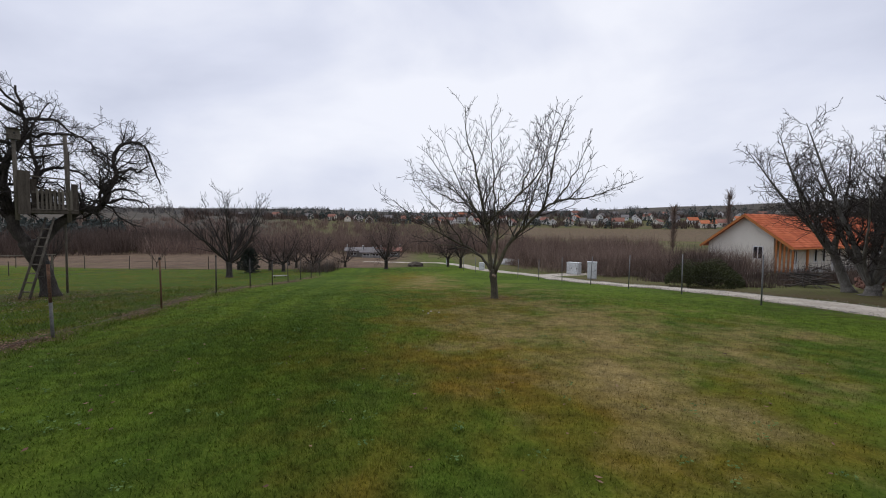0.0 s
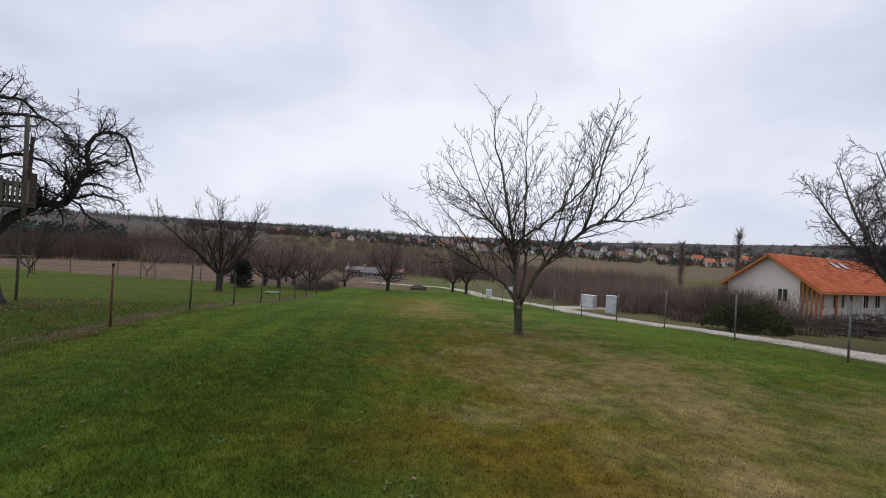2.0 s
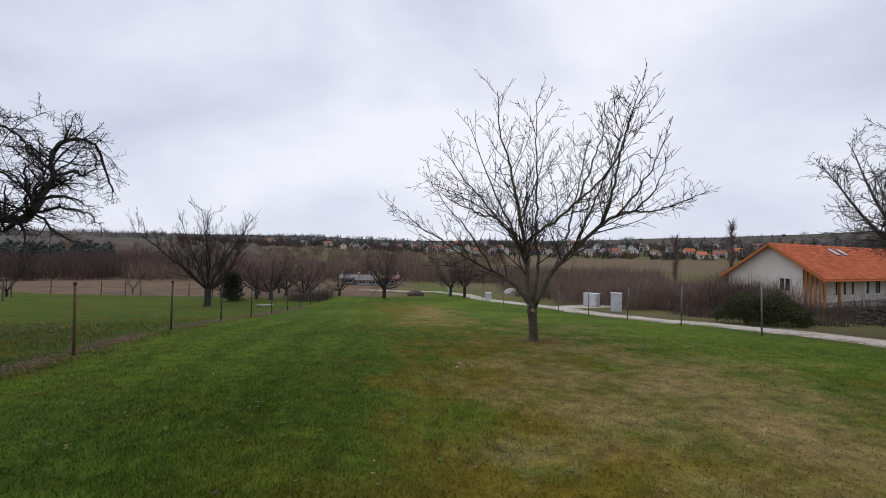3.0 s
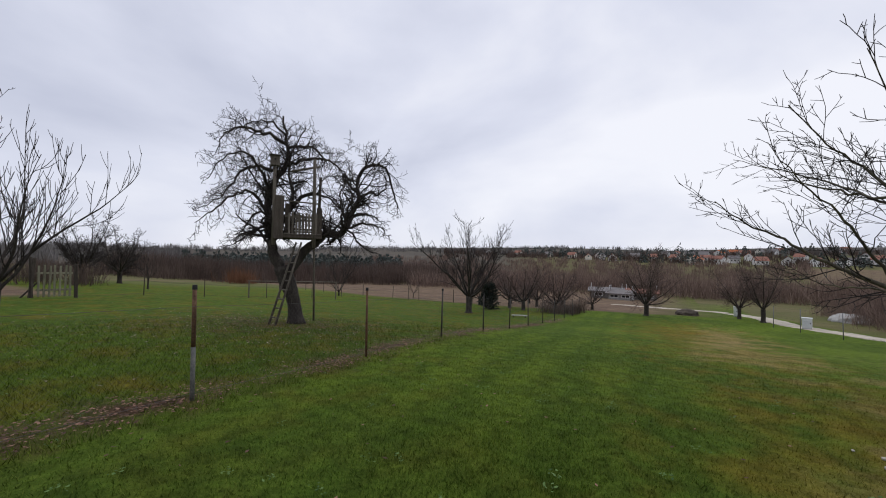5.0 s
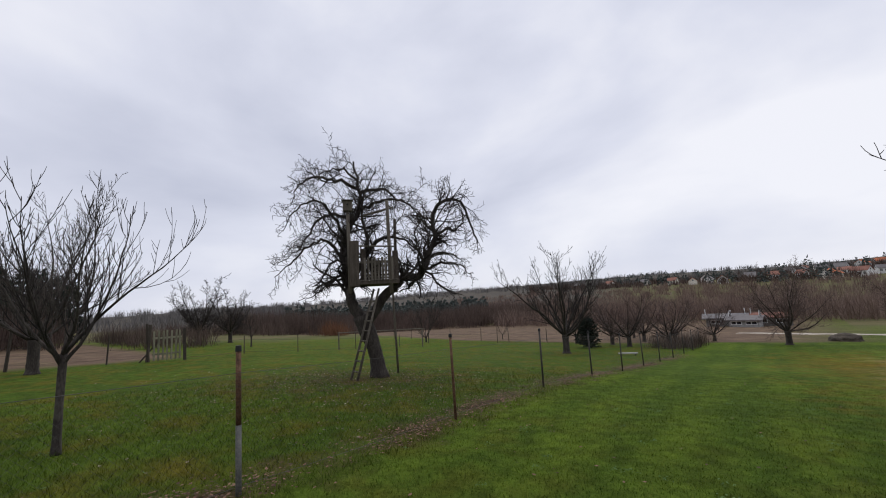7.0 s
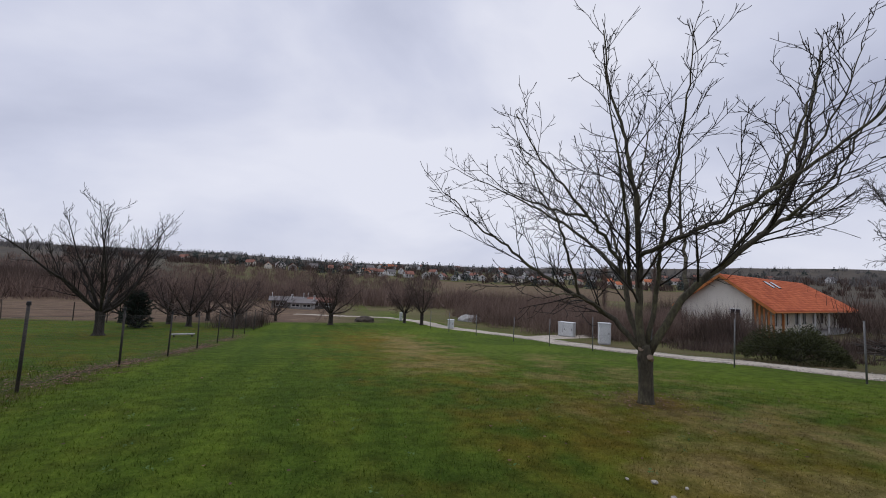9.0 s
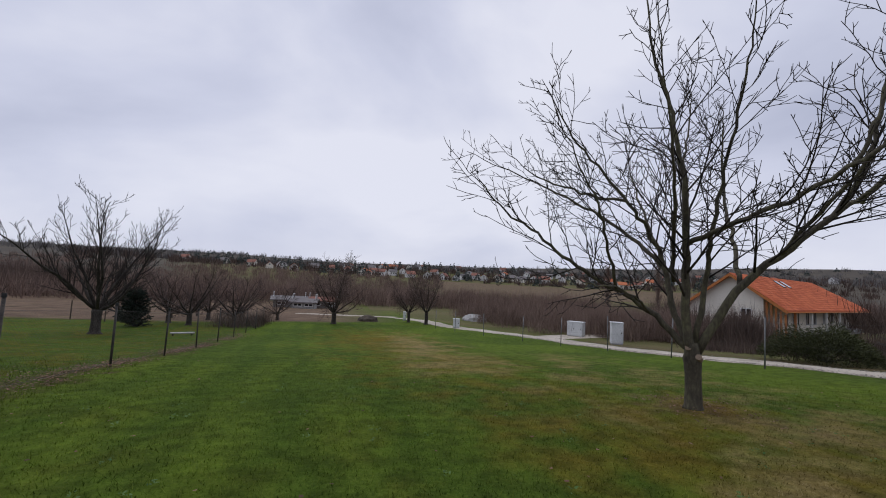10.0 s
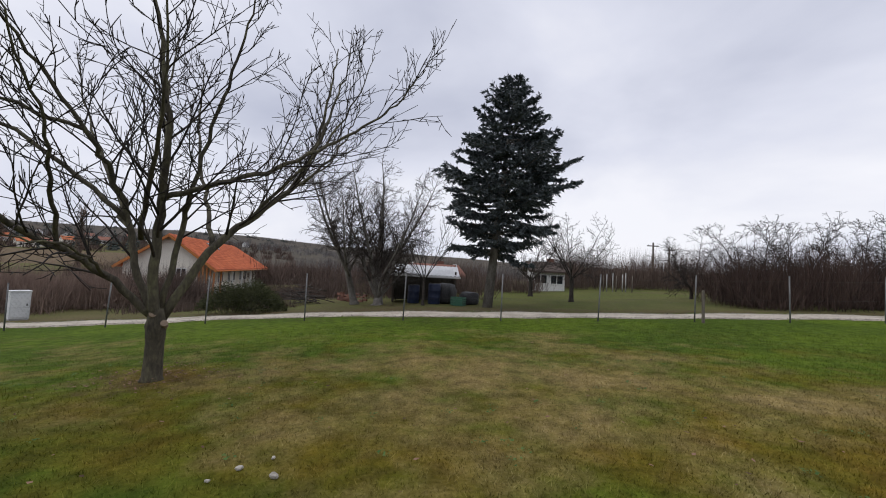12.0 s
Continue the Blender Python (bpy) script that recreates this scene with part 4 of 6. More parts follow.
brush("bush", [(19.5, 27.5, 2.4, 2.0), (20.6, 29.5, 2.8, 2.2), (18, 27.5, 2.1, 1.6), (21.8, 28.6, 2.2, 1.6), (16.8, 25.5, 1.8, 1.6)] + scatter(34, (20, 36), (22.5, 27), (0.7, 1.5), (1.6, 2.6)) + scatter(44, (13.5, 27), (18.5, 26), (0.35, 0.9), (1.4, 2.4)) + scatter(12, (17, 23), (26, 31), (2.0, 3.2), (1.6, 2.6)), 7, 170, M_BRUSHDARK, "leafless garden shrubs before the plastered house", thick=0.012)
brush("bush", scatter(120, (-57, -45.5), (-18, 10), (2.6, 5.6), (2, 4)), 12, 120, M_BRUSHDARK, "leafless garden bushes before the farm sheds", thick=0.016)
brush("bush", scatter(20, (-64, -38), (12.5, 18), (1.6, 2.8), (2, 3)), 8, 110, M_BRUSHDARK, "leafless bushes beside the ploughed plot", thick=0.014)
brush("bush", [(-62, 43, 3.2, 3.4), (-60.5, 44.5, 2.8, 3), (-63.5, 45, 2.6, 3)], 9, 260, M_RUSTBUSH, "round rust-brown bush at the meadow edge", thick=0.02)
brush("bush", scatter(60, (-130, -66), (30, 90), (2.5, 4.5), (3, 6)), 10, 90, M_BRUSHDARK, "leafless bushes along the far meadow", thick=0.03)
brush("bush", scatter(14, (-11, -8.6), (33, 40), (0.9, 1.4), (1, 1.6)), 11, 90, M_BRUSHDARK, "low dark brush under the orchard row", thick=0.01)


def spray_mesh(rng, centres, ways, length, width):
    """Flat needle sprays: a pointed kite along each way."""
    n = len(centres)
    side = np.cross(ways, rng.normal(size=(n, 3)))
    side /= np.linalg.norm(side, axis=1, keepdims=True) + 1e-9
    l = (length * rng.uniform(0.6, 1.2, n))[:, None]
    w = (width * rng.uniform(0.6, 1.2, n))[:, None]
    v = np.stack([centres, centres + ways * l * 0.45 + side * w, centres + ways * l, centres + ways * l * 0.45 - side * w], 1)
    b = np.arange(n)[:, None] * 4
    return v.reshape(-1, 3), (b + np.array([0, 1, 2, 3])).ravel(), np.full(n, 4)


def conifer(name, x, y, seed, height, radius, bare, boughs, sprays, material, bark, label, size=0.3, droop=0.1, shape=1.0, split=True, arms=4.0, belly=3.5, skirt=0.55):
    """A spruce: tapered trunk, whorls of boughs, needle sprays along each bough."""
    rng = np.random.default_rng(seed)
    t = thing(name, x, y, gz(x, y) - 0.05, 0, label, "tree")
    r0 = height * 0.022
    tube_part("trunk", [(np.array([[0, 0, 0], [0.02, 0, height * 0.4], [0, 0, height * 0.98]]), np.array([r0, r0 * 0.7, 0.015]))], 9, bark, t)
    limbs, cs, ws = [], [], []
    for k in range(boughs):
        f = (k + rng.uniform(0, 1)) / boughs
        z = bare + (height - bare) * f
        r = radius * (1 - f) ** shape * rng.uniform(0.62, 1.15) * min(1, skirt + f * belly) + 0.12
        az = k * 2.39996 + rng.normal() * 0.35
        up = 0.5 * f - droop + rng.normal() * 0.1
        d = np.array([math.cos(az), math.sin(az), up])
        lp, lr = shoot(rng, (0, 0, z), d, r, 0.012 + 0.016 * r, 0.004, 6, 0.06, 0.04)
        limbs.append((lp, lr))
        lines = [lp]
        for q in np.linspace(0.25, 0.95, max(3, int(r * arms))):
            p, dd = along(lp, q)
            a = dd / np.linalg.norm(dd)
            s_ = np.array([-a[1], a[0], 0]) * rng.choice([-1, 1])
            sl, sr = shoot(rng, p, a * 0.6 + s_ * 0.75 + np.array([0, 0, -0.12]), r * 0.42 * (1.15 - q) + 0.12, 0.008, 0.003, 3, 0.08, -0.03)
            limbs.append((sl, sr))
            lines.append(sl)
        for ln in lines:
            ll = np.linalg.norm(np.diff(ln, axis=0), axis=1).sum()
            for q in rng.uniform(0.12, 1, max(3, int(sprays * ll))):
                p, dd = along(ln, min(q, 0.99))
                w = spread(rng, dd, rng.uniform(0.25, 0.95))
                w[2] -= 0.15
                cs.append(p)
                ws.append(w / np.linalg.norm(w))
    if split:
        tagged(tube_part("bough", limbs, 4, bark, t), kind="stuff")
    v, l, s = spray_mesh(rng, np.array(cs), np.array(ws), size, size * 0.16)
    tagged(under(fast_mesh("foliage", v, s, l, material), t), kind="stuff")
    return t


spruce = conifer("blue_spruce", 15.1, 8.95, 51, 10.4, 4.4, 2.3, 165, 70, M_NEEDLE, M_PALEBARK, "tall blue-green spruce with bare lower trunk behind the track", 0.2, 0.10, 0.76, belly=1.7, skirt=0.34)
spruce.matrix_world = pose(15.1, 8.95, gz(15.1, 8.95) - 0.05, 4.5, 0, 0)
conifer("dwarf_conifer", -14.8, 33.4, 52, 1.9, 0.95, 0.05, 90, 90, M_DARKNEEDLE, M_DARKBARK, "small round dark green conifer in the orchard", 0.12, -0.3, 0.45)
far_fir = conifer("fir_tree", -58, -6, 53, 11.5, 3.4, 0.6, 64, 15, M_DARKNEEDLE, M_DARKBARK, "tall dark fir behind the farm shed", 0.72, 0.05, 0.7, True, 2.0)
tagged(far_fir, group="dark firs")
for fx, fy, k in ((-62, -11, 1.15), (-66, -4, 0.95), (-57, -14, 1.1), (-63, -17, 1.25), (-70, 1.5, 0.9), (-73, 6, 0.82), (-76, 10, 0.8), (-68, -9, 1.1), (-60, -21, 1.2), (-80, 13.5, 0.72), (-72, -14, 1.2), (-65, 0.5, 0.95), (-70, 4.5, 0.86), (-61, -2.5, 1.0), (-75, 8.5, 0.8), (-56, -9.5, 1.15), (-58, -18, 1.3), (-78, 12, 0.75), (-67, -12, 1.1), (-64, -7, 1.0), (-69, -1, 0.92), (-73, 2.5, 0.85), (-77, 6.5, 0.78), (-60, -13, 1.1), (-71, -6, 1.0), (-82, 10, 0.75), (-63, -14, 1.05), (-66, 3, 0.85)):
    copy_thing(far_fir, pose(fx, fy, gz(fx, fy) - 0.1, 0, 0, fx * 37) @ Matrix.Diagonal((k, k, k, 1)))


def juniper(x, y, seed, rx, ry, h):
    rng = np.random.default_rng(seed)
    n = 17000
    a, q = rng.uniform(0, 2 * math.pi, n), np.sqrt(rng.uniform(0, 1, n))
    lump = 1 + 0.22 * np.sin(a * 3 + 1) + 0.14 * np.sin(a * 7)
    px, py = np.cos(a) * q * rx * lump, np.sin(a) * q * ry * lump
    pz = h * np.sqrt(np.clip(1 - q ** 2, 0, 1)) * rng.uniform(0.35, 1.0, n) * (1 + 0.2 * np.sin(px * 3) * np.cos(py * 4))
    w = np.stack([np.cos(a) * 0.8, np.sin(a) * 0.8, rng.uniform(0.0, 0.9, n)], 1) + rng.normal(size=(n, 3)) * 0.35
    w /= np.linalg.norm(w, axis=1, keepdims=True)
    t = thing("juniper_bush", x, y, gz(x, y), 0, "low spreading dark green juniper beside the gravel track", "bush")
    v, l, s = spray_mesh(rng, np.stack([px, py, pz], 1), w, 0.13, 0.014)
    under(fast_mesh("foliage", v, s, l, M_JUNIPER), t)
    stems = [shoot(rng, (0, 0, 0.05), direction(rng.uniform(0, 360), rng.uniform(10, 45)), rx * 0.8, 0.03, 0.008, 5, 0.1, 0.03) for _ in range(12)]
    tube_part("stem", stems, 5, M_DARKBARK, t)


juniper(13.05, 19.0, 61, 1.6, 1.4, 1.22)


# ---------------------------------------------------------------- fences
def wire_mesh(name, path, height, cell, r, parent, label=""):
    """Chain-link netting between ground points: two families of slanting wires as thin strips with depth."""
    p = np.array(path, float)
    seg = np.linalg.norm(np.diff(p, axis=0), axis=1)
    s = np.concatenate([[0], np.cumsum(seg)])
    total = s[-1]

    def at(d):
        d = np.clip(d, 0, total)
        x, y = np.interp(d, s, p[:, 0]), np.interp(d, s, p[:, 1])
        return np.array([x, y, float(land(x, y))])

    br = []
    for sgn in (1, -1):
        for k in range(int((total + height) / cell) + 1):
            d0 = k * cell - (height if sgn > 0 else 0)
            pts = []
            for f in (0.0, 0.5, 1.0):
                d = d0 + sgn * height * f if sgn > 0 else d0 - height * f
                if -0.01 <= d <= total + 0.01:
                    q = at(d)
                    pts.append(q + np.array([0, 0, 0.04 + height * f]))
            if len(pts) >= 2:
                br.append((np.array(pts), np.full(len(pts), r)))
    v, sz, lo = tubes(br, 3)
    return tagged(under(fast_mesh(name, v, sz, lo, M_WIRE), parent, label), kind="stuff")


def line_wire(path, heights, r, parent, sag=0.015, material=None):
    p = np.array(path, float)
    for hgt in heights:
        pts = []
        for (x0, y0), (x1, y1) in zip(p[:-1], p[1:]):
            for f in np.linspace(0, 1, 6)[:-1]:
                x, y = x0 + (x1 - x0) * f, y0 + (y1 - y0) * f
                z = gz(x0, y0) * (1 - f) + gz(x1, y1) * f
                pts.append((x, y, z + hgt - sag * 4 * f * (1 - f)))
        pts.append((*p[-1], gz(*p[-1]) + hgt))
        tube_part("tension_wire", [(np.array(pts), np.full(len(pts), r))], 4, material or M_WIRE, parent)


LEFT_POSTS = [(-6.25, 0.3), (-6.6, 3.75), (-7.0, 7.22), (-7.3, 10.65), (-7.73, 14.25), (-7.78, 17.1), (-7.85, 19.7), (-8.0, 22.4), (-8.15, 25.1), (-8.3, 27.9), (-8.45, 30.7), (-8.6, 33.6), (-8.75, 36.5)]
fence = thing("wire_fence", 0, 0, 0, 0, "low chain-link garden fence on slim rusty posts", "fence")
for k, (x, y) in enumerate(LEFT_POSTS):
    z, hgt = gz(x, y), (1.30, 1.27, 1.31, 1.29, 1.28, 1.2, 1.17, 1.2, 1.22, 1.18, 1.2, 1.15, 1.2)[k]
    lean = (0, 1.2, -1.6, -0.8, 0.6, 0, 1, -1, 0.5, -0.5, 1, 0, -1)[k]
    top = (x + math.sin(radians(lean)) * hgt, y, z + hgt)
    if k == 2:
        mid = (x + math.sin(radians(lean)) * 0.62, y, z + 0.62)
        p = part("post", rod((x, y, z - 0.1), mid, 0.026, 0.026, 10), M_POSTGREY, fence, "steel post, grey below and rusty above", True)
        part("rusty_upper", rod(mid, top, 0.0245, 0.0245, 10), M_RUSTSTEEL, p, "bare rusty upper half", True)
    else:
        p = part("post", rod((x, y, z - 0.1), top, 0.023, 0.021, 10), M_DARKSTEEL if k != 3 else M_RUSTSTEEL, fence, "", True)
    cap = rod((top[0], top[1], top[2] - 0.01), (top[0], top[1], top[2] + 0.045), 0.031, 0.026, 10)
    part("cap", cap, M_BLACK, p, "black plastic cap")
wire_mesh("netting", LEFT_POSTS, 1.05, 0.075, 0.0007, fence, "sagging chain-link netting")
line_wire(LEFT_POSTS, (0.08, 1.1), 0.0022, fence)

RIGHT_POSTS = [(9.373 - 0.4755 * k, 11.346 + 3.0 * k) for k in range(-7, 5)] + [(6.9, 26.3), (6.2, 29.3), (4.9, 32.3), (3.8, 35.2), (3.0, 38.0)]
rf = thing("wire_fence", 0, 0, 0, 0, "wire fence on thin grey steel posts along the gravel track", "fence")
for k, (x, y) in enumerate(RIGHT_POSTS):
    z, hgt = gz(x, y), 1.45 if k < 12 else 1.35
    dx, dy = ((k * 37) % 7 - 3) * 0.012, ((k * 53) % 5 - 2) * 0.015 - 0.02
    b = rod((x, y, z - 0.1), (x + dx, y + dy, z + hgt), 0.022, 0.02, 8)
    p = part("post", b, M_STEEL, rf, "", True)
    part("cap", rod((x + dx, y + dy, z + hgt - 0.004), (x + dx, y + dy, z + hgt + 0.02), 0.025, 0.02, 8), M_STEEL, p)
line_wire(RIGHT_POSTS, (0.12, 0.7, 1.3), 0.0018, rf)
wire_mesh("netting", RIGHT_POSTS[2:13], 1.25, 0.16, 0.0008, rf, "thin wide-meshed wire netting")

# old paling fence round the ploughed plot
plot = thing("post_fence", 0, 0, 0, 0, "leaning dark wooden posts with slack wire round the ploughed plot", "fence")
PLOT = [(-26.6, -9.5), (-26.5, -6.5), (-26.5, -3.5), (-26.5, -0.6), (-26.5, 1.4), (-26.4, 3.2), (-26.35, 4.6), (-26.2, 6.2), (-26.1, 7.9), (-25.9, 9.2), (-25.4, 10.6)]
for k, (x, y) in enumerate(PLOT):
    z, hgt = gz(x, y), (1.5, 1.1, 1.4, 1.0, 1.7, 0.9, 0.95, 1.6, 1.5, 1.2, 1.7)[k]
    b = rod((x, y, z - 0.1), (x + 0.02 * (k % 3 - 1), y + 0.05 * ((k * 7) % 5 - 2), z + hgt), 0.06 if hgt > 1.3 else 0.035, 0.05 if hgt > 1.3 else 0.03, 7)
    part("post", b, M_DARKWOOD, plot)
line_wire(PLOT, (0.25, 0.6, 0.9), 0.004, plot, 0.05, M_DARKSTEEL)

gate = thing("picket_gate", -25.35, 11.3, gz(-25.35, 11.3), 83, "weathered wooden picket gate leaning at the garden edge", "gate")
for k in range(7):
    part("picket", box(0.075, 0.022, 1.32 + 0.03 * (k % 2), (-0.5 + 0.167 * k, 0, 0.06), (0, (k % 3 - 1) * 0.8, 0), 0.004), M_PALEWOOD, gate)
for z in (0.3, 1.02):
    part("rail", box(1.15, 0.035, 0.085, (0, 0.03, z), (0, 0, 0), 0.004), M_PALEWOOD, gate)
for x, h, a in ((-0.75, 1.75, 3), (0.72, 1.5, -2)):
    part("gate_post", box(0.12, 0.12, h, (x, 0.05, -0.05), (0, a, 0), 0.012), M_DARKWOOD, gate)
part("brace", box(0.06, 0.05, 1.5, (-1.05, 0.1, 0.0), (0, 38, 0), 0.006), M_DARKWOOD, gate)
lowfence = thing("wire_fence", 0, 0, 0, 0, "low rusty wire line on short stakes across the meadow", "fence")
LOW = [(-25.3, 12.2), (-27.4, 15.6), (-27.6, 19), (-28.4, 24), (-29.2, 29), (-30.2, 33.5), (-24, 35.8), (-18, 37)]
for k, (x, y) in enumerate(LOW[1:]):
    part("stake", rod((x, y, gz(x, y) - 0.1), (x, y, gz(x, y) + 1.0 + 0.1 * (k % 3)), 0.03, 0.025, 6), M_DARKWOOD, lowfence)
line_wire(LOW, (0.12, 0.8), 0.006, lowfence, 0.04, M_DARKSTEEL)
for k in range(9):
    x, y = -46 + k * 3.6, 38.2 + 0.5 * (k % 2) + (1.2 if k < 3 else 0)
    tagged(part("stake", rod((x, y, gz(x, y) - 0.1), (x + 0.05 * (k % 3 - 1), y, gz(x, y) + 1.2), 0.035, 0.03, 6), M_DARKWOOD, lowfence))

# ---------------------------------------------------------------- tree house
TH = pose(OLD[0], OLD[1], gz(*OLD), 0, 0, 53.6)
house = new("tree_house")
house.matrix_world = TH
tagged(house, "small weathered plank tree house with slatted railing in the old tree", "tree house")
part("floor_frame", box(1.25, 1.15, 0.1, (0.0, -0.05, 2.62), (0, 0, 0), 0.008), M_DARKWOOD, house)
for k in range(9):
    part("floor_board", box(0.12, 1.2, 0.028, (-0.54 + 0.135 * k, -0.05, 2.724), (0, 0, 0), 0.003), M_OLDWOOD, house)
for y in (-0.62, 0.5):
    for k in range(9):
        part("slat", box(0.055, 0.018, 0.62 + 0.03 * (k % 2), (-0.32 + 0.095 * k, y, 2.74), (0, (k % 3 - 1) * 1.0, 0), 0.003), M_OLDWOOD, house)
    part("rail", box(1.0, 0.035, 0.07, (0.05, y + 0.03, 3.22), (0, 0, 0), 0.004), M_OLDWOOD, house)
    part("rail", box(1.0, 0.035, 0.06, (0.05, y + 0.03, 2.85), (0, 0, 0), 0.004), M_DARKWOOD, house)
part("hand_rail", rod((-0.62, -0.62, 3.72), (0.55, -0.6, 3.68), 0.025, 0.022, 7), M_OLDWOOD, house, "", True)
part("wall_board", box(0.27, 0.03, 1.28, (-0.62, -0.64, 2.58), (0, 0.5, 0), 0.005), M_DARKWOOD, house, "tall wide weathered plank")
part("wall_board", box(0.2, 0.03, 0.95, (-0.36, -0.45, 2.7), (0, 0, 40), 0.005), M_DARKWOOD, house)
part("corner_post", rod((-0.74, -0.5, 2.4), (-0.76, -0.5, 4.75), 0.055, 0.05, 8), M_OLDWOOD, house, "tall grey pole", True)
part("corner_post", rod((0.40, -0.58, 2.35), (0.36, -0.56, 5.05), 0.06, 0.05, 8), M_OLDWOOD, house, "tall grey pole", True)
part("corner_post", rod((0.62, 0.45, 2.4), (0.66, 0.45, 4.7), 0.05, 0.045, 8), M_DARKWOOD, house, "", True)
part("side_board", box(0.16, 0.03, 0.9, (0.55, -0.6, 2.66), (0, -1, 0), 0.005), M_DARKWOOD, house)
part("cross_bar", rod((-0.3, -0.5, 4.62), (0.55, -0.5, 4.86), 0.035, 0.03, 7), M_OLDWOOD, house, "", True)
nb = thing("nest_box", 0, 0, 0, 0, "small wooden nest box on top of the tree house pole", "nest box")
nb.matrix_world = TH @ pose(-0.76, -0.5, 4.74)
part("body", box(0.26, 0.24, 0.3, (0, 0, 0.0), (0, 0, 0), 0.008), M_OLDWOOD, nb)
part("lid", box(0.33, 0.32, 0.03, (0, -0.01, 0.302), (6, 0, 0), 0.005), M_DARKWOOD, nb)
part("entrance_hole", rod((0, -0.118, 0.18), (0, -0.1225, 0.18), 0.028, 0.028, 14), M_BLACK, nb)

ladder = new("ladder")
ladder.matrix_world = TH
tagged(ladder, "rough pole ladder leaning up to the tree house", "ladder")
la, lb = np.array([-0.62, -0.7, 0.02]), np.array([0.05, -0.5, 2.5])
side = np.array([-0.17, 0.28, 0])
for s in (0, 1):
    part("side_pole", rod(la + side * s, lb + side * s * 0.8, 0.036, 0.03, 8), M_OLDWOOD, ladder, "", True)
for k in range(8):
    f = 0.1 + 0.108 * k
    q = la + (lb - la) * f
    part("rung", rod(q - side * 0.1, q + side * 1.05, 0.022, 0.022, 7), M_OLDWOOD, ladder, "", True)
prop = new("prop_pole")
prop.matrix_world = TH
tagged(prop, "long straight grey pole propping a limb of the old tree", "pole")
part("shaft", rod((0.62, 0.9, -0.1), (0.48, 0.2, 2.75), 0.035, 0.03, 8), M_OLDWOOD, prop, "", True)

frame_bar = thing("drying_frame", -26.5, 25.0, gz(-26.5, 25.0), 62, "old wooden drying frame with one long bar in the meadow", "frame")
part("bar", box(6.4, 0.07, 0.06, (0, 0, 1.32), (0, 1.2, 0), 0.01), M_OLDWOOD, frame_bar)
for x, h in ((-3.1, 1.42), (-1.1, 1.38), (3.0, 1.28)):
    part("leg", box(0.08, 0.08, h, (x, 0.0, -0.05), (0, 0, 0), 0.01), M_OLDWOOD, frame_bar)


# ---------------------------------------------------------------- cabinets along the track
def cabinet(x, y, w, d, h, turn, label, double=False):
    c = thing("utility_cabinet", x, y, gz(x, y), turn, label, "cabinet")
    part("plinth", box(w * 0.94, d * 0.94, 0.12, (0, 0, -0.05), (0, 0, 0), 0.006), M_CONCRETE, c)
    part("body", box(w, d, h - 0.1, (0, 0, 0.07), (0, 0, 0), 0.012), M_CABINET, c)
    part("roof", box(w + 0.05, d + 0.06, 0.05, (0, 0, h - 0.03), (0, 0, 0), 0.015), M_CABINET, c)
    n = 2 if double else 1
    for k in range(n):
        dw = (w - 0.08) / n - 0.02
        px = (k - (n - 1) / 2) * (dw + 0.02)
        door = part("door", box(dw, 0.02, h - 0.26, (px, -d / 2 - 0.008, 0.13), (0, 0, 0), 0.006), M_CABINET, c)
        part("lock", box(0.04, 0.025, 0.09, (px + dw * 0.38, -d / 2 - 0.022, h * 0.5), (0, 0, 0), 0.006), M_DARKSTEEL, door)
    return c


cabinet(11.1, 27.9, 0.62, 0.42, 1.2, -22, "tall light grey meter cabinet beside the gravel track")
cabinet(11.75, 33.2, 1.05, 0.55, 1.0, -50, "wide light grey cable cabinet at the track junction", True)
cabinet(4.85, 39.0, 0.5, 0.4, 0.72, -12, "small light grey meter box at the bend of the track")
cabinet(1.95, 48.2, 0.28, 0.24, 0.85, 0, "slim pale marker cabinet beside the far track")

# ---------------------------------------------------------------- heaps in the valley
def heap(name, x, y, rx, ry, h, seed, material, label):
    rng = np.random.default_rng(seed)
    bm = bmesh.new()
    bmesh.ops.create_icosphere(bm, subdivisions=4, radius=1)
    for v in bm.verts:
        k = 1 + 0.22 * noise.noise(v.co * 2.2 + Vector((seed, 0, 0))) + 0.1 * noise.noise(v.co * 6)
        v.co = Vector((v.co.x * rx * k, v.co.y * ry * k, max(-0.1, v.co.z * h * k)))
    t = thing(name, x, y, gz(x, y), seed * 31, label, "heap")
    part("mass", bm, material, t, "", True)
    return t


heap("earth_heap", -1.7, 45.3, 1.15, 0.9, 0.5, 3, M_EARTH, "low dark heap of earth beyond the lawn")
sh = heap("sheeted_pile", 9.8, 50.5, 1.5, 1.0, 0.7, 4, M_CONCRETE, "pale sheeted building pile beside the track")
for x, a in ((-1.55, 38), (1.5, -42)):
    part("board", box(0.16, 0.05, 1.2, (x, -0.5, -0.05), (0, a, 0), 0.006), M_OLDWOOD, sh, "slanting grey plank")


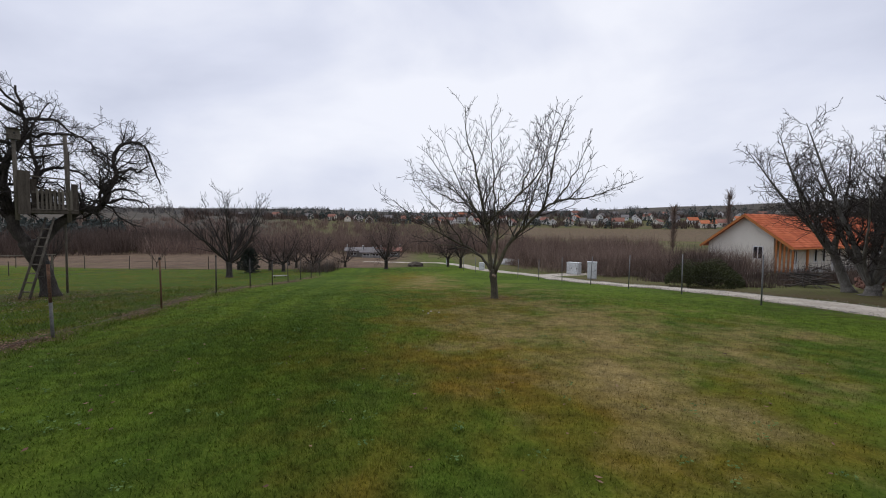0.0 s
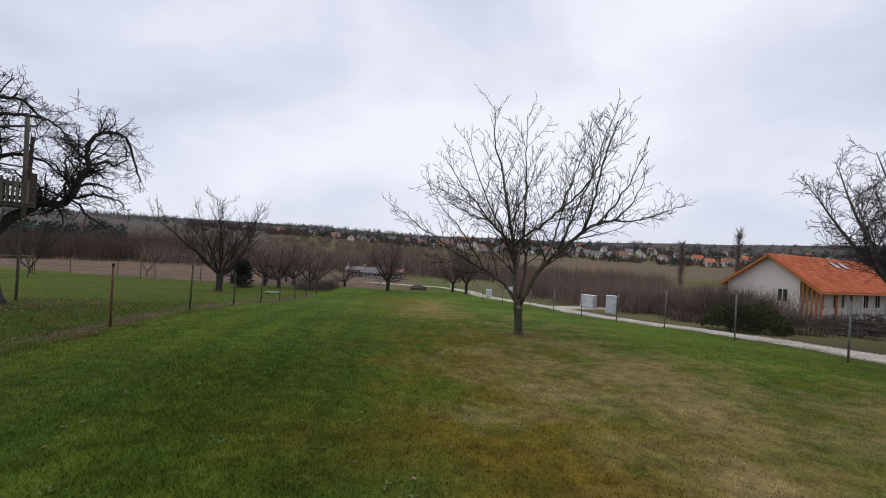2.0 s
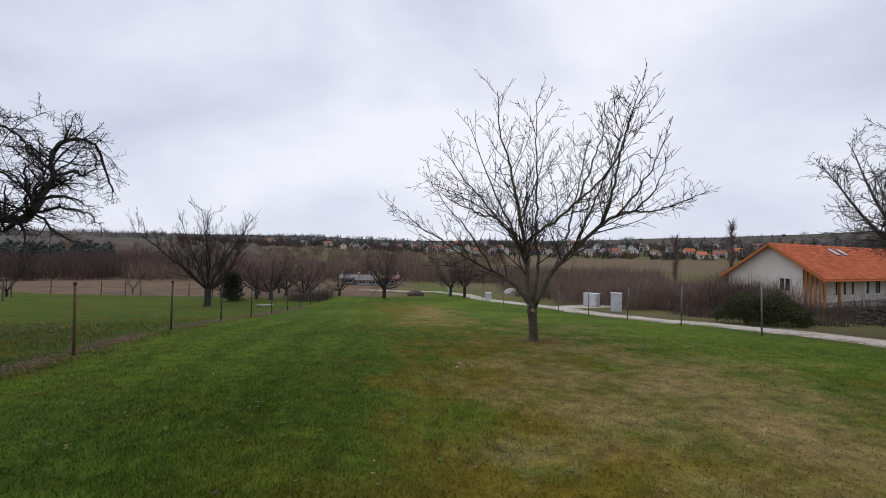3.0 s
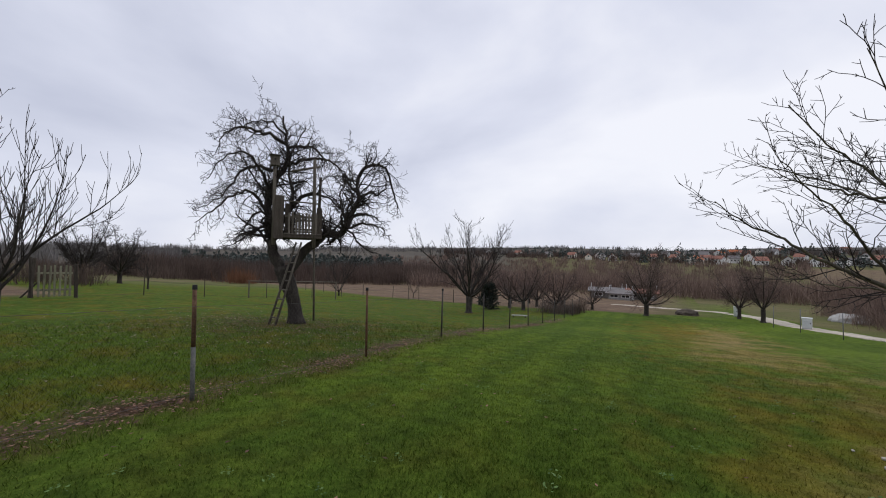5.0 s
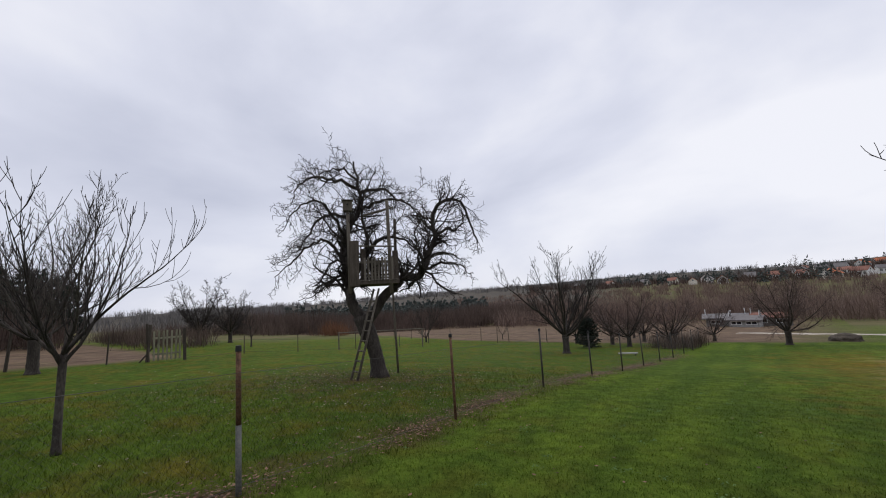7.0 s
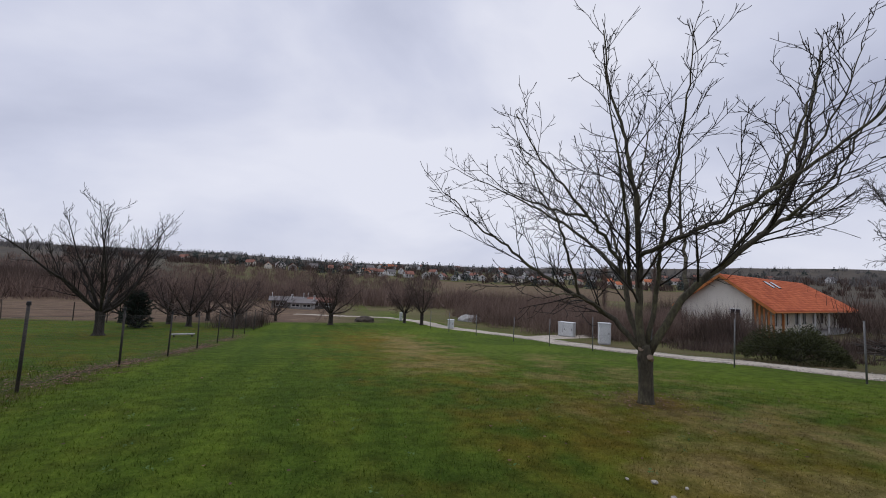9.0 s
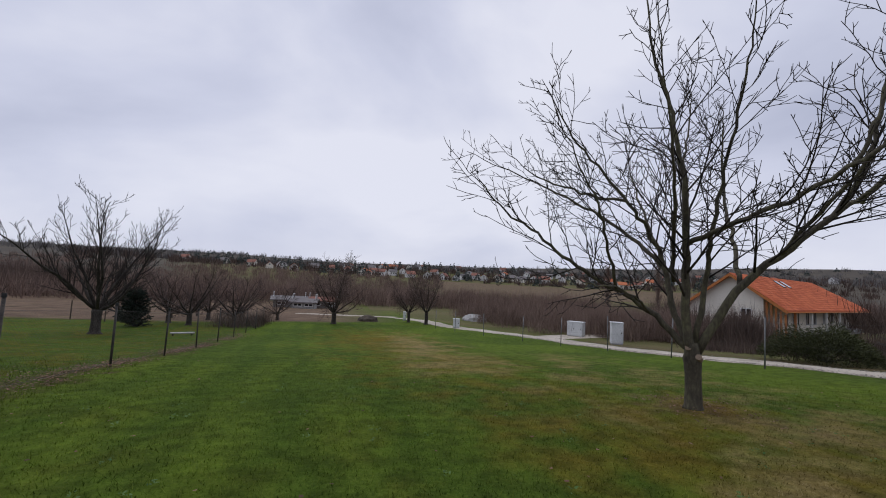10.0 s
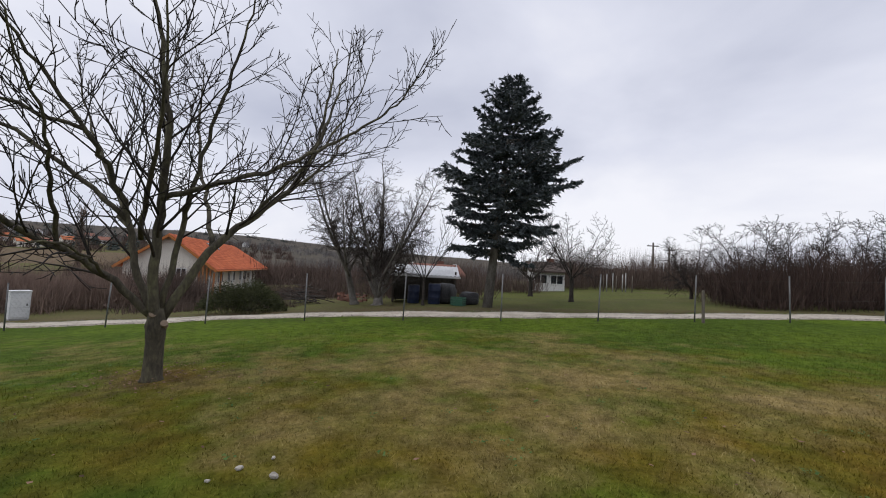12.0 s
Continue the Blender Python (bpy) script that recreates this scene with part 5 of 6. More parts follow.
# ---------------------------------------------------------------- houses
def prism_roof(L, W, rise, over, thick, hip=0.0):
    """A gable roof slab along x from 0 to L; hip: run of the slanting far end."""
    bm = bmesh.new()
    k = rise / (W / 2)
    hw = W / 2 + over
    for lift in (0, thick):
        a = [bm.verts.new((-over, -hw, -over * k + lift)), bm.verts.new((L + over, -hw, -over * k + lift)), bm.verts.new((L + over, hw, -over * k + lift)), bm.verts.new((-over, hw, -over * k + lift)),
             bm.verts.new((-over, 0, rise + lift)), bm.verts.new((L + over - hip, 0, rise + lift))]
        if lift == 0:
            low = a
        else:
            up = a
    f = [(0, 1, 5, 4), (2, 3, 4, 5)] + ([(1, 2, 5)] if hip else [])
    for q in f:
        bm.faces.new([up[i] for i in q])
        bm.faces.new([low[i] for i in reversed(q)])
    rim = [(0, 1), (1, 2), (2, 3), (3, 4), (4, 0)] if hip else [(0, 1), (1, 5), (5, 2), (2, 3), (3, 4), (4, 0)]
    for i, j in rim:
        bm.faces.new([low[i], low[j], up[j], up[i]])
    bmesh.ops.recalc_face_normals(bm, faces=bm.faces)
    return bm


def gable_walls(L, W, h, rise, far_gable=True):
    bm = bmesh.new()
    hw = W / 2
    ring = [(0, -hw), (L, -hw), (L, hw), (0, hw)]
    lo = [bm.verts.new((x, y, -0.4)) for x, y in ring]
    hi = [bm.verts.new((x, y, h)) for x, y in ring]
    g0 = bm.verts.new((0, 0, h + rise))
    bm.faces.new([lo[0], lo[1], hi[1], hi[0]])
    bm.faces.new([lo[2], lo[3], hi[3], hi[2]])
    bm.faces.new([lo[3], lo[0], hi[0], g0, hi[3]])
    if far_gable:
        g1 = bm.verts.new((L, 0, h + rise))
        bm.faces.new([lo[1], lo[2], hi[2], g1, hi[1]])
    else:
        bm.faces.new([lo[1], lo[2], hi[2], hi[1]])
    bmesh.ops.recalc_face_normals(bm, faces=bm.faces)
    return bm


def window(parent, x, y, z, w, h, turn, frame_mat=None, cross=True):
    """A framed window set on a wall face; its outside looks along -y before the turn."""
    m = pose(x, y, z, 0, 0, turn)
    bm = bmesh.new()
    for sx, sz, ax, az in ((w, 0.07, 0, 0), (w, 0.07, 0, h - 0.07)):
        bmesh.ops.create_cube(bm, size=1, matrix=m @ Matrix.Translation((ax, -0.02, az + sz / 2)) @ Matrix.Diagonal((sx, 0.07, sz, 1)))
    for ax in ((-w / 2 + 0.035, w / 2 - 0.035, 0.0) if cross else (-w / 2 + 0.035, w / 2 - 0.035)):
        bmesh.ops.create_cube(bm, size=1, matrix=m @ Matrix.Translation((ax, -0.02, h / 2)) @ Matrix.Diagonal((0.07, 0.066, h - 0.14, 1)))
    wn = part("window", bm, frame_mat or M_WHITEFRAME, parent)
    bm = bmesh.new()
    bmesh.ops.create_cube(bm, size=1, matrix=m @ Matrix.Translation((0, -0.01, h / 2)) @ Matrix.Diagonal((w - 0.1, 0.03, h - 0.1, 1)))
    part("pane", bm, M_GLASS, wn)
    return wn


# the plastered bungalow with the orange roof: own x along the ridge
BW, BR, BH, BL = 7.4, 2.75, 2.45, 28.5
PORCH = 1.3
base_z = 3.9 - BR - BH - 0.22
bung = thing("bungalow", 31.3, 39.4, base_z, math.degrees(math.atan2(0.38, 0.92)), "cream plastered bungalow with a bright orange clay tile roof", "house")
bm = bmesh.new()
kk = BR / (BW / 2)
near_y = -BW / 2 + PORCH
near_h = BH + kk * PORCH
lo = [bm.verts.new(p) for p in ((0, near_y, -0.4), (BL, near_y, -0.4), (BL, BW / 2, -0.4), (0, BW / 2, -0.4))]
hi = [bm.verts.new(p) for p in ((0, near_y, near_h), (BL, near_y, BH), (BL, BW / 2, BH), (0, BW / 2, BH))]
g0, g1 = bm.verts.new((0, 0, BH + BR)), bm.verts.new((BL - 5.2, near_y, near_h))
bm.faces.new([lo[0], lo[1], hi[1], g1, hi[0]])
bm.faces.new([lo[1], lo[2], hi[2], hi[1]])
bm.faces.new([lo[2], lo[3], hi[3], hi[2]])
bm.faces.new([lo[3], lo[0], hi[0], g0, hi[3]])
bmesh.ops.recalc_face_normals(bm, faces=bm.faces)
part("wall", bm, M_PLASTER, bung)
roof = part("roof", prism_roof(BL, BW, BR, 0.55, 0.16, 5.2), M_TILE, bung)
roof.matrix_basis = pose(0, 0, BH)
# tile courses: proud rows on the slope that faces the lawn
kk = BR / (BW / 2)
slope_len = math.hypot(BW / 2 + 0.55, (BW / 2 + 0.55) * kk)
tv, tl = [], []
rt = np.random.default_rng(9)
rows_n = 16
for r in range(rows_n):
    f0, f1 = r / rows_n, (r + 1.12) / rows_n
    y0, y1 = -(BW / 2 + 0.55) * (1 - f0), -(BW / 2 + 0.55) * (1 - min(1, f1))
    z0, z1 = BR + y0 * kk + 0.2, BR + y1 * kk + 0.165
    x_end = BL + 0.55 - 5.2 * f0
    n = int((x_end + 0.55) / 0.42)
    for c in range(n):
        xa = -0.55 + c * 0.42
        xb = xa + 0.41
        dz = rt.normal() * 0.006
        i = len(tv)
        tv += [(xa, y0, z0 + dz), (xb, y0, z0 + dz), (xb, y1, z1 + dz), (xa, y1, z1 + dz), ((xa + xb) / 2, y0, z0 + 0.045 + dz), ((xa + xb) / 2, y1, z1 + 0.04 + dz), (xa, y0, z0 - 0.05), (xb, y0, z0 - 0.05)]
        tl += [[i, i + 4, i + 5, i + 3], [i + 4, i + 1, i + 2, i + 5], [i + 6, i + 7, i + 1, i + 4, i]]
tiles = mesh_object("roof_tiles", tv, tl, M_TILE)
tagged(under(tiles, roof), kind="stuff")
for s in (-1, 1):
    bm = bmesh.new()
    hw = BW / 2 + 0.56
    a, b = Vector((-0.57, s * hw, BH - 0.55 * kk - 0.02)), Vector((-0.57, 0, BH + BR + 0.02))
    mid, d = (a + b) / 2, b - a
    bmesh.ops.create_cube(bm, size=1, matrix=Matrix.Translation(mid) @ d.to_track_quat("Y", "Z").to_matrix().to_4x4() @ Matrix.Diagonal((0.06, d.length, 0.22, 1)))
    part("barge_board", bm, M_ORANGEWOOD, bung, "orange-stained barge board")
for x in (9.0, 10.7):
    y = -0.95
    sk = part("roof_window", box(0.8, 1.15, 0.1, (x, y, BH + BR + y * kk + 0.16), (math.degrees(math.atan(kk)), 0, 0), 0.01), M_DARKSTEEL, bung)
    part("pane", box(0.66, 1.0, 0.02, (x, y - 0.055, BH + BR + y * kk + 0.225), (math.degrees(math.atan(kk)), 0, 0), 0.0), M_SKYLIGHT, sk)
part("chimney", box(0.6, 0.6, 1.3, (4.6, 1.0, BH + BR - 1.1), (0, 0, 0), 0.01), M_WHITEWALL, bung)
window(bung, 0, -1.1, 0.95, 0.9, 1.25, -90)
for k in range(5):
    y = -BW / 2 - 0.25 + 0.33 * k
    part("porch_slat", box(0.09, 0.16, BH - 0.2 + kk * (0.33 * k - 0.1), (0.0, y, -0.3), (0, 0, 0), 0.01), M_ORANGEWOOD, bung, "orange-stained timber upright")
for x in (2.6, 7.2, 12.0, 17.0):
    part("porch_post", box(0.16, 0.16, BH - 0.15, (x, -BW / 2 - 0.2, -0.3), (0, 0, 0), 0.01), M_ORANGEWOOD if x < 3 else M_WHITEFRAME, bung)
door = part("door", box(1.0, 0.08, 2.1, (3.6, near_y - 0.03, -0.05), (0, 0, 0), 0.01), M_WHITEFRAME, bung, "white panelled front door with two glass strips")
for x in (3.4, 3.8):
    part("door_panel", box(0.14, 0.03, 1.3, (x, near_y - 0.075, 0.45), (0, 0, 0), 0.01), M_GLASS, door)
for x in (5.9, 7.5, 9.1, 12.0, 14.5, 18.0, 21.0):
    window(bung, x, near_y, 0.55, 0.55 if x < 10 else 1.1, 1.45, 0, None, x > 10)
part("gutter", rod((-0.5, -BW / 2 - 0.62, BH - 0.55 * kk + 0.02), (BL + 0.5, -BW / 2 - 0.62, BH - 0.55 * kk + 0.02), 0.06, 0.06, 8), M_ORANGEWOOD, bung, "", True)
part("plinth", box(BL + 0.06, BW + 0.06, 0.5, (BL / 2, 0, -0.55), (0, 0, 0), 0.01), M_CONCRETE, bung)


def cottage(name, x, y, L, W, h, rise, turn, wall, roofm, label, wins=3, chimney=True, group=""):
    z = min(gz(x, y), gz(x + 2, y), gz(x - 2, y))
    t = thing(name, x, y, z, turn, label, "house", group)
    w = gable_walls(L, W, h, rise)
    bmesh.ops.translate(w, verts=w.verts, vec=(-L / 2, 0, 0))
    part("wall", w, wall, t)
    r = prism_roof(L, W, rise, 0.45, 0.15)
    bmesh.ops.translate(r, verts=r.verts, vec=(-L / 2, 0, h))
    part("roof", r, roofm, t)
    if chimney:
        part("chimney", box(0.6, 0.6, 1.5, (L * 0.2, 0.6, h + rise - 1.0), (0, 0, 0), 0.0), M_BRICK, t)
    for k in range(wins):
        window(t, -L / 2 + L * (k + 0.5) / wins, -W / 2, h * 0.35, 1.2, min(1.4, h * 0.45), 0)
    window(t, -L / 2, 0, h * 0.95, 1.1, 1.2, -90)
    window(t, L / 2, 0, h * 0.95, 1.1, 1.2, 90)
    return t


# garden sheds and cottage behind the track
cottage("cottage", 37.0, 4.3, 2.9, 3.2, 1.9, 0.7, -84, M_WHITEWALL, M_OLDTILE, "low white cottage half hidden by bare bushes", 2)
cottage("cottage", 41.5, 15.9, 5.0, 4.0, 1.7, 0.9, -62, M_OLDWALL, M_ROOFS[1], "grey cottage with a red-brown tile roof behind the junk yard", 2)
shed = thing("junk_shed", 18.8, 12.5, gz(18.8, 12.5), -80, "dark open lean-to full of junk under a pale sheet roof", "shed")
for x, y in ((-1.6, -0.9), (1.6, -0.9), (-1.6, 1.0), (1.6, 1.0)):
    part("post", box(0.09, 0.09, 1.75, (x, y, -0.1), (0, 0, 0), 0.006), M_DARKWOOD, shed)
bm = bmesh.new()
for k in range(36):
    x0 = -1.8 + k * 0.1
    z = 0.02 if k % 2 else 0.0
    bmesh.ops.create_cube(bm, size=1, matrix=pose(x0 + 0.05, 0, 1.66 + z, 12, 0, 0) @ Matrix.Diagonal((0.104, 2.5, 0.02, 1)))
part("sheet_roof", bm, M_SHEET, shed, "pale corrugated roof sheet")
part("roof_edge", box(3.7, 0.06, 0.1, (0, -1.25, 1.30), (0, 0, 0), 0.005), M_WHITEFRAME, shed)
part("back_wall", box(3.4, 0.04, 1.6, (0, 1.05, -0.05), (0, 0, 0), 0.004), M_DARKWOOD, shed)
part("side_wall", box(0.04, 1.9, 1.6, (-1.66, 0.05, -0.05), (0, 0, 0), 0.004), M_DARKWOOD, shed)


def lumpy(name, x, y, sx, sy, sz, seed, material, label, category):
    bm = bmesh.new()
    bmesh.ops.create_icosphere(bm, subdivisions=3, radius=1)
    for v in bm.verts:
        c = v.co
        m = max(abs(c.x), abs(c.y), abs(c.z))
        q = c.lerp(c / m, 0.6) * (1 + 0.12 * noise.noise(c * 3 + Vector((seed, 1, 2))))
        v.co = Vector((q.x * sx / 2, q.y * sy / 2, q.z * sz / 2 + sz * 0.48))
    t = thing(name, x, y, gz(x, y) - 0.02, seed * 40, label, category)
    part("cover", bm, material, t, "", True)
    return t


def barrel(x, y, r, h, material, label):
    t = thing("barrel", x, y, gz(x, y), 0, label, "barrel")
    bm = bmesh.new()
    prof = [(r * 0.94, 0), (r, 0.05 * h), (r, 0.32 * h), (r * 1.04, 0.34 * h), (r, 0.37 * h), (r, 0.64 * h), (r * 1.04, 0.66 * h), (r, 0.69 * h), (r, 0.95 * h), (r * 0.94, h)]
    rings = [[bm.verts.new((q * math.cos(a), q * math.sin(a), z)) for a in np.arange(18) * 2 * math.pi / 18] for q, z in prof]
    for a, b in zip(rings, rings[1:]):
        for i in range(18):
            bm.faces.new([a[i], a[(i + 1) % 18], b[(i + 1) % 18], b[i]])
    bm.faces.new(rings[-1])
    part("drum", bm, material, t, "", True)
    part("lid", rod((0, 0, h + 0.004), (0, 0, h + 0.03), r * 0.9, r * 0.88, 18), M_BLACK, t)


lumpy("covered_trailer", 17.5, 11.2, 1.0, 1.5, 1.05, 2, M_TARP, "trailer hidden under a black tarpaulin", "trailer")
lumpy("covered_heap", 16.8, 9.9, 0.8, 0.9, 0.65, 3, M_TARP, "small heap of scrap under a black sheet", "heap")
barrel(16.7, 11.6, 0.3, 0.98, M_BLUE, "dark blue plastic rain barrel beside the lean-to")
barrel(17.0, 12.7, 0.29, 0.9, M_BLUE, "dark blue plastic drum beside the lean-to")
crate = thing("crate", 15.7, 10.3, gz(15.7, 10.3), 70, "green plastic crate on the rough grass", "crate")
for s in (-1, 1):
    for z in (0.03, 0.13, 0.23, 0.33):
        part("slat", box(0.6, 0.018, 0.07, (0, s * 0.2, z), (0, 0, 0), 0.003), M_GREENPL, crate)
        part("slat", box(0.018, 0.38, 0.07, (s * 0.3, 0, z), (0, 0, 0), 0.003), M_GREENPL, crate)
part("bottom", box(0.58, 0.38, 0.02, (0, 0, 0.01), (0, 0, 0), 0.003), M_GREENPL, crate)

bricks = thing("brick_stack", 18.3, 16.4, gz(18.3, 16.4), 60, "untidy stack of old red bricks behind the trees", "bricks")
rk = np.random.default_rng(12)
brick_me = None
for lay in range(7):
    for c in range(9):
        if rk.uniform() < 0.1 * lay / 2:
            continue
        if brick_me is None:
            b = part("brick", box(0.25, 0.12, 0.065, (0, 0, 0), (0, 0, 0), 0.004), M_BRICK, bricks)
            brick_me = b.data
        else:
            b = under(new("brick", brick_me), bricks)
        b.matrix_basis = pose(-1.1 + 0.27 * c + rk.normal() * 0.01, rk.normal() * 0.02, 0.07 * lay, 0, 0, rk.normal() * 2)

logs = thing("brushwood_pile", 18.6, 19.2, gz(18.6, 19.2), 50, "pile of cut branches and boards on rough grass", "woodpile")
for k in range(64):
    a, q = rk.uniform(-45, 45), rk.uniform(0, 1.1)
    ln, cx, cy = rk.uniform(0.9, 2.4), rk.uniform(-1.5, 1.5), rk.uniform(-0.6, 0.6)
    d = Vector((math.cos(radians(a)), math.sin(radians(a)), rk.uniform(-0.15, 0.25)))
    c = Vector((cx, cy, 0.1 + q * (1 - abs(cx) / 2)))
    part("log" if k % 3 else "plank", rod(c - d * ln / 2, c + d * ln / 2, 0.022 if k % 3 else 0.035, 0.014, 6), M_DARKWOOD if k % 2 else M_DARKBARK, logs, "", True)

slab = thing("garden_bench", -10.6, 28.5, gz(-10.6, 28.5), 20, "low pale plank bench in the neighbouring orchard", "bench")
part("seat", box(0.95, 0.26, 0.05, (0, 0, 0.1), (0, 0, 0), 0.008), M_CONCRETE, slab)
for x in (-0.36, 0.36):
    part("leg", box(0.07, 0.22, 0.12, (x, 0, -0.02), (0, 0, 0), 0.006), M_DARKWOOD, slab)

# white stakes and poles in the far garden
for k in range(7):
    x, y = 36.5 + 0.5 * (k % 2), -0.9 - 0.42 * k
    st = thing("garden_stake", x, y, gz(x, y), 0, "pale wooden stake in the neighbouring garden", "stake", "white stakes")
    part("shaft", rod((0, 0, -0.1), (0.04 * (k % 3 - 1), 0, 1.5 + 0.12 * (k % 3)), 0.05, 0.045, 6), M_CONCRETE if k % 3 else M_OLDWOOD, st, "", True)
for x, y, top_z in ((51.7, -10.4, 6.8), (54.9, -13.5, 6.6)):
    h = top_z - gz(x, y)
    po = thing("utility_pole", x, y, gz(x, y), 8, "wooden utility pole with a cross arm above the bushes", "pole")
    part("shaft", rod((0, 0, -0.3), (0.15, 0, h), 0.14, 0.1, 9), M_DARKWOOD, po, "", True)
    part("cross_arm", box(0.1, 1.5, 0.12, (0.15, 0, h - 0.5), (0, 0, 0), 0.01), M_DARKWOOD, po)
    for s in (-0.6, 0.6):
        part("insulator", rod((0.15, s, h - 0.38), (0.15, s, h - 0.22), 0.05, 0.035, 8), M_WHITEFRAME, po)
cable = thing("overhead_cable", 54.9, -13.5, 0, 0, "thin overhead cable leaving the utility pole above the hedge", "cable")
for s in (-0.6, 0.6):
    a, b_ = np.array([0.15, s, 6.34]), np.array([4.15, -40 + s, 6.9])
    f = np.linspace(0, 1, 9)[:, None]
    tube_part("wire", [(a * (1 - f) + b_ * f - np.array([0, 0, 2.4]) * f * (1 - f), np.full(9, 0.012))], 4, M_DARKSTEEL, cable)
small_post = thing("marker_post", 10.55, 2.2, gz(10.55, 2.2), 0, "short pale wooden post beside the fence", "post")
part("shaft", box(0.07, 0.07, 1.1, (0, 0, -0.1), (0, 2, 0), 0.008), M_OLDWOOD, small_post)

# ---------------------------------------------------------------- farm buildings beyond the ploughed plot
farm = cottage("farm_shed", -58.0, -6.5, 14, 6, 2.0, 2.2, 78, M_OLDWALL, M_OLDTILE, "old grey shed with a mossy brown tile roof", 2, False)
leanto = cottage("farm_shed", -49.5, 2.6, 4.2, 4.0, 1.9, 1.0, 80, M_OLDWALL, M_OLDTILE, "small grey lean-to shed beyond the plot", 1, False)
leaf = thing("leaning_board", -44.2, 2.4, gz(-44.2, 2.4), 84, "pale sheet leaning against the farm shed", "board")
part("panel", box(1.25, 0.04, 1.35, (0, 0, 0), (-28, 0, 0), 0.006), M_CONCRETE, leaf)
for k in range(5):
    part("rib", box(0.05, 0.03, 1.33, (-0.5 + 0.25 * k, -0.034, 0.005), (-28, 0, 0), 0.004), M_CONCRETE, leaf)
bench = thing("washing_line_post", -43.0, 4.6, gz(-43.0, 4.6), 0, "grey wooden post beside the farm shed", "post")
part("shaft", rod((0, 0, -0.1), (0, 0, 2.0), 0.045, 0.04, 8), M_OLDWOOD, bench, "", True)
farm_tree = vase_tree("farm_tree", -37.5, -0.5, 70, 7.0, 6.2, 1.3, 0.15, M_BARK, M_TWIG, "bare grey tree beside the farm sheds", 9, [(2.8, 0.1, 0.75, 0.42, 0.14, 0.06, 0.36), (3.6, 0.1, 0.7, 0.5, 0.14, 0.08, 0.55), (2.8, 0.1, 0.6, 0.55, 0.1, 0.10, 0.7)], False, (45, 82), 1.5, 0.012)
tagged(farm_tree, group="farm trees")
for x, y, k in ((-50, -12, 1.6), (-43, -9, 1.35), (-52, 8, 1.05), (-46, -16, 1.5)):
    copy_thing(farm_tree, pose(x, y, gz(x, y) - 0.04, 0, 0, x * 50) @ Matrix.Diagonal((k, k, k, 1)))
meadow_tree = vase_tree("meadow_tree", -48.8, 20.0, 75, 6.0, 6.6, 1.3, 0.25, M_DARKBARK, M_DARKTWIG, "bare spreading tree in the far meadow", 9, ORCHARD_LEVELS, False, (30, 75), 1.5, 0.012)
copy_thing(meadow_tree, pose(-53, 24.5, gz(-53, 24.5) - 0.04, 0, 0, 130) @ Matrix.Diagonal((0.95, 0.95, 0.95, 1)))
vase_tree("small_meadow_tree", -38, 20.5, 77, 3.2, 1.9, 0.9, 0.07, M_DARKBARK, M_DARKTWIG, "small bare fruit tree in the meadow", 6, VASE, False, (45, 75))
vase_tree("small_meadow_tree", -31.6, 34.6, 78, 4.4, 2.6, 0.4, 0.09, M_DARKBARK, M_DARKTWIG, "small bare tree at the field edge", 7, VASE, False, (50, 80))
vase_tree("small_meadow_tree", -27, 41, 79, 2.2, 1.6, 0.5, 0.05, M_DARKBARK, M_DARKTWIG, "stunted bare tree in the brown field", 6, VASE, False, (45, 75))
hedge_tree = vase_tree("hedge_tree", 21.5, -5.2, 90, 4.7, 4.6, 0.8, 0.13, M_DARKBARK, M_DARKTWIG, "twisted bare tree rising from the dark hedge", 10, [(4.4, 0.1, 0.95, 0.36, 0.28, 0.0, 0.42), (6.0, 0.1, 0.9, 0.45, 0.28, 0.0, 0.6), (6.0, 0.1, 0.9, 0.5, 0.22, 0.03, 0.7)], False, (30, 78), 1.5, 0.0085)
tagged(hedge_tree, group="hedge trees")
for x, y, k in ((23.5, -8.6, 1.1), (20.8, -11.5, 1.0), (26, -4, 0.95), (24, -12.5, 1.1)):
    copy_thing(hedge_tree, pose(x, y, gz(x, y) - 0.04, 0, 0, x * 77) @ Matrix.Diagonal((k, k, k, 1)))

# low sheds and glasshouses in the valley
for x, y, L, W, h, r, t, wall, rm, lab in ((-12.5, 74, 4.5, 3.0, 1.2, 0.4, 8, M_OLDWALL, M_ROOFS[2], "low grey allotment shed in the valley"), (-7.6, 75.5, 4.2, 3.0, 1.2, 0.4, 4, M_OLDWALL, M_ROOFS[1], "low allotment shed with a faded red roof"), (-10.0, 71.5, 3.2, 2.0, 1.0, 0.35, -6, M_CONCRETE, M_ROOFS[2], "small pale glasshouse among the allotments")):
    cottage("allotment_shed", x, y, L, W, h, r, t, wall, rm, lab, 2, False)

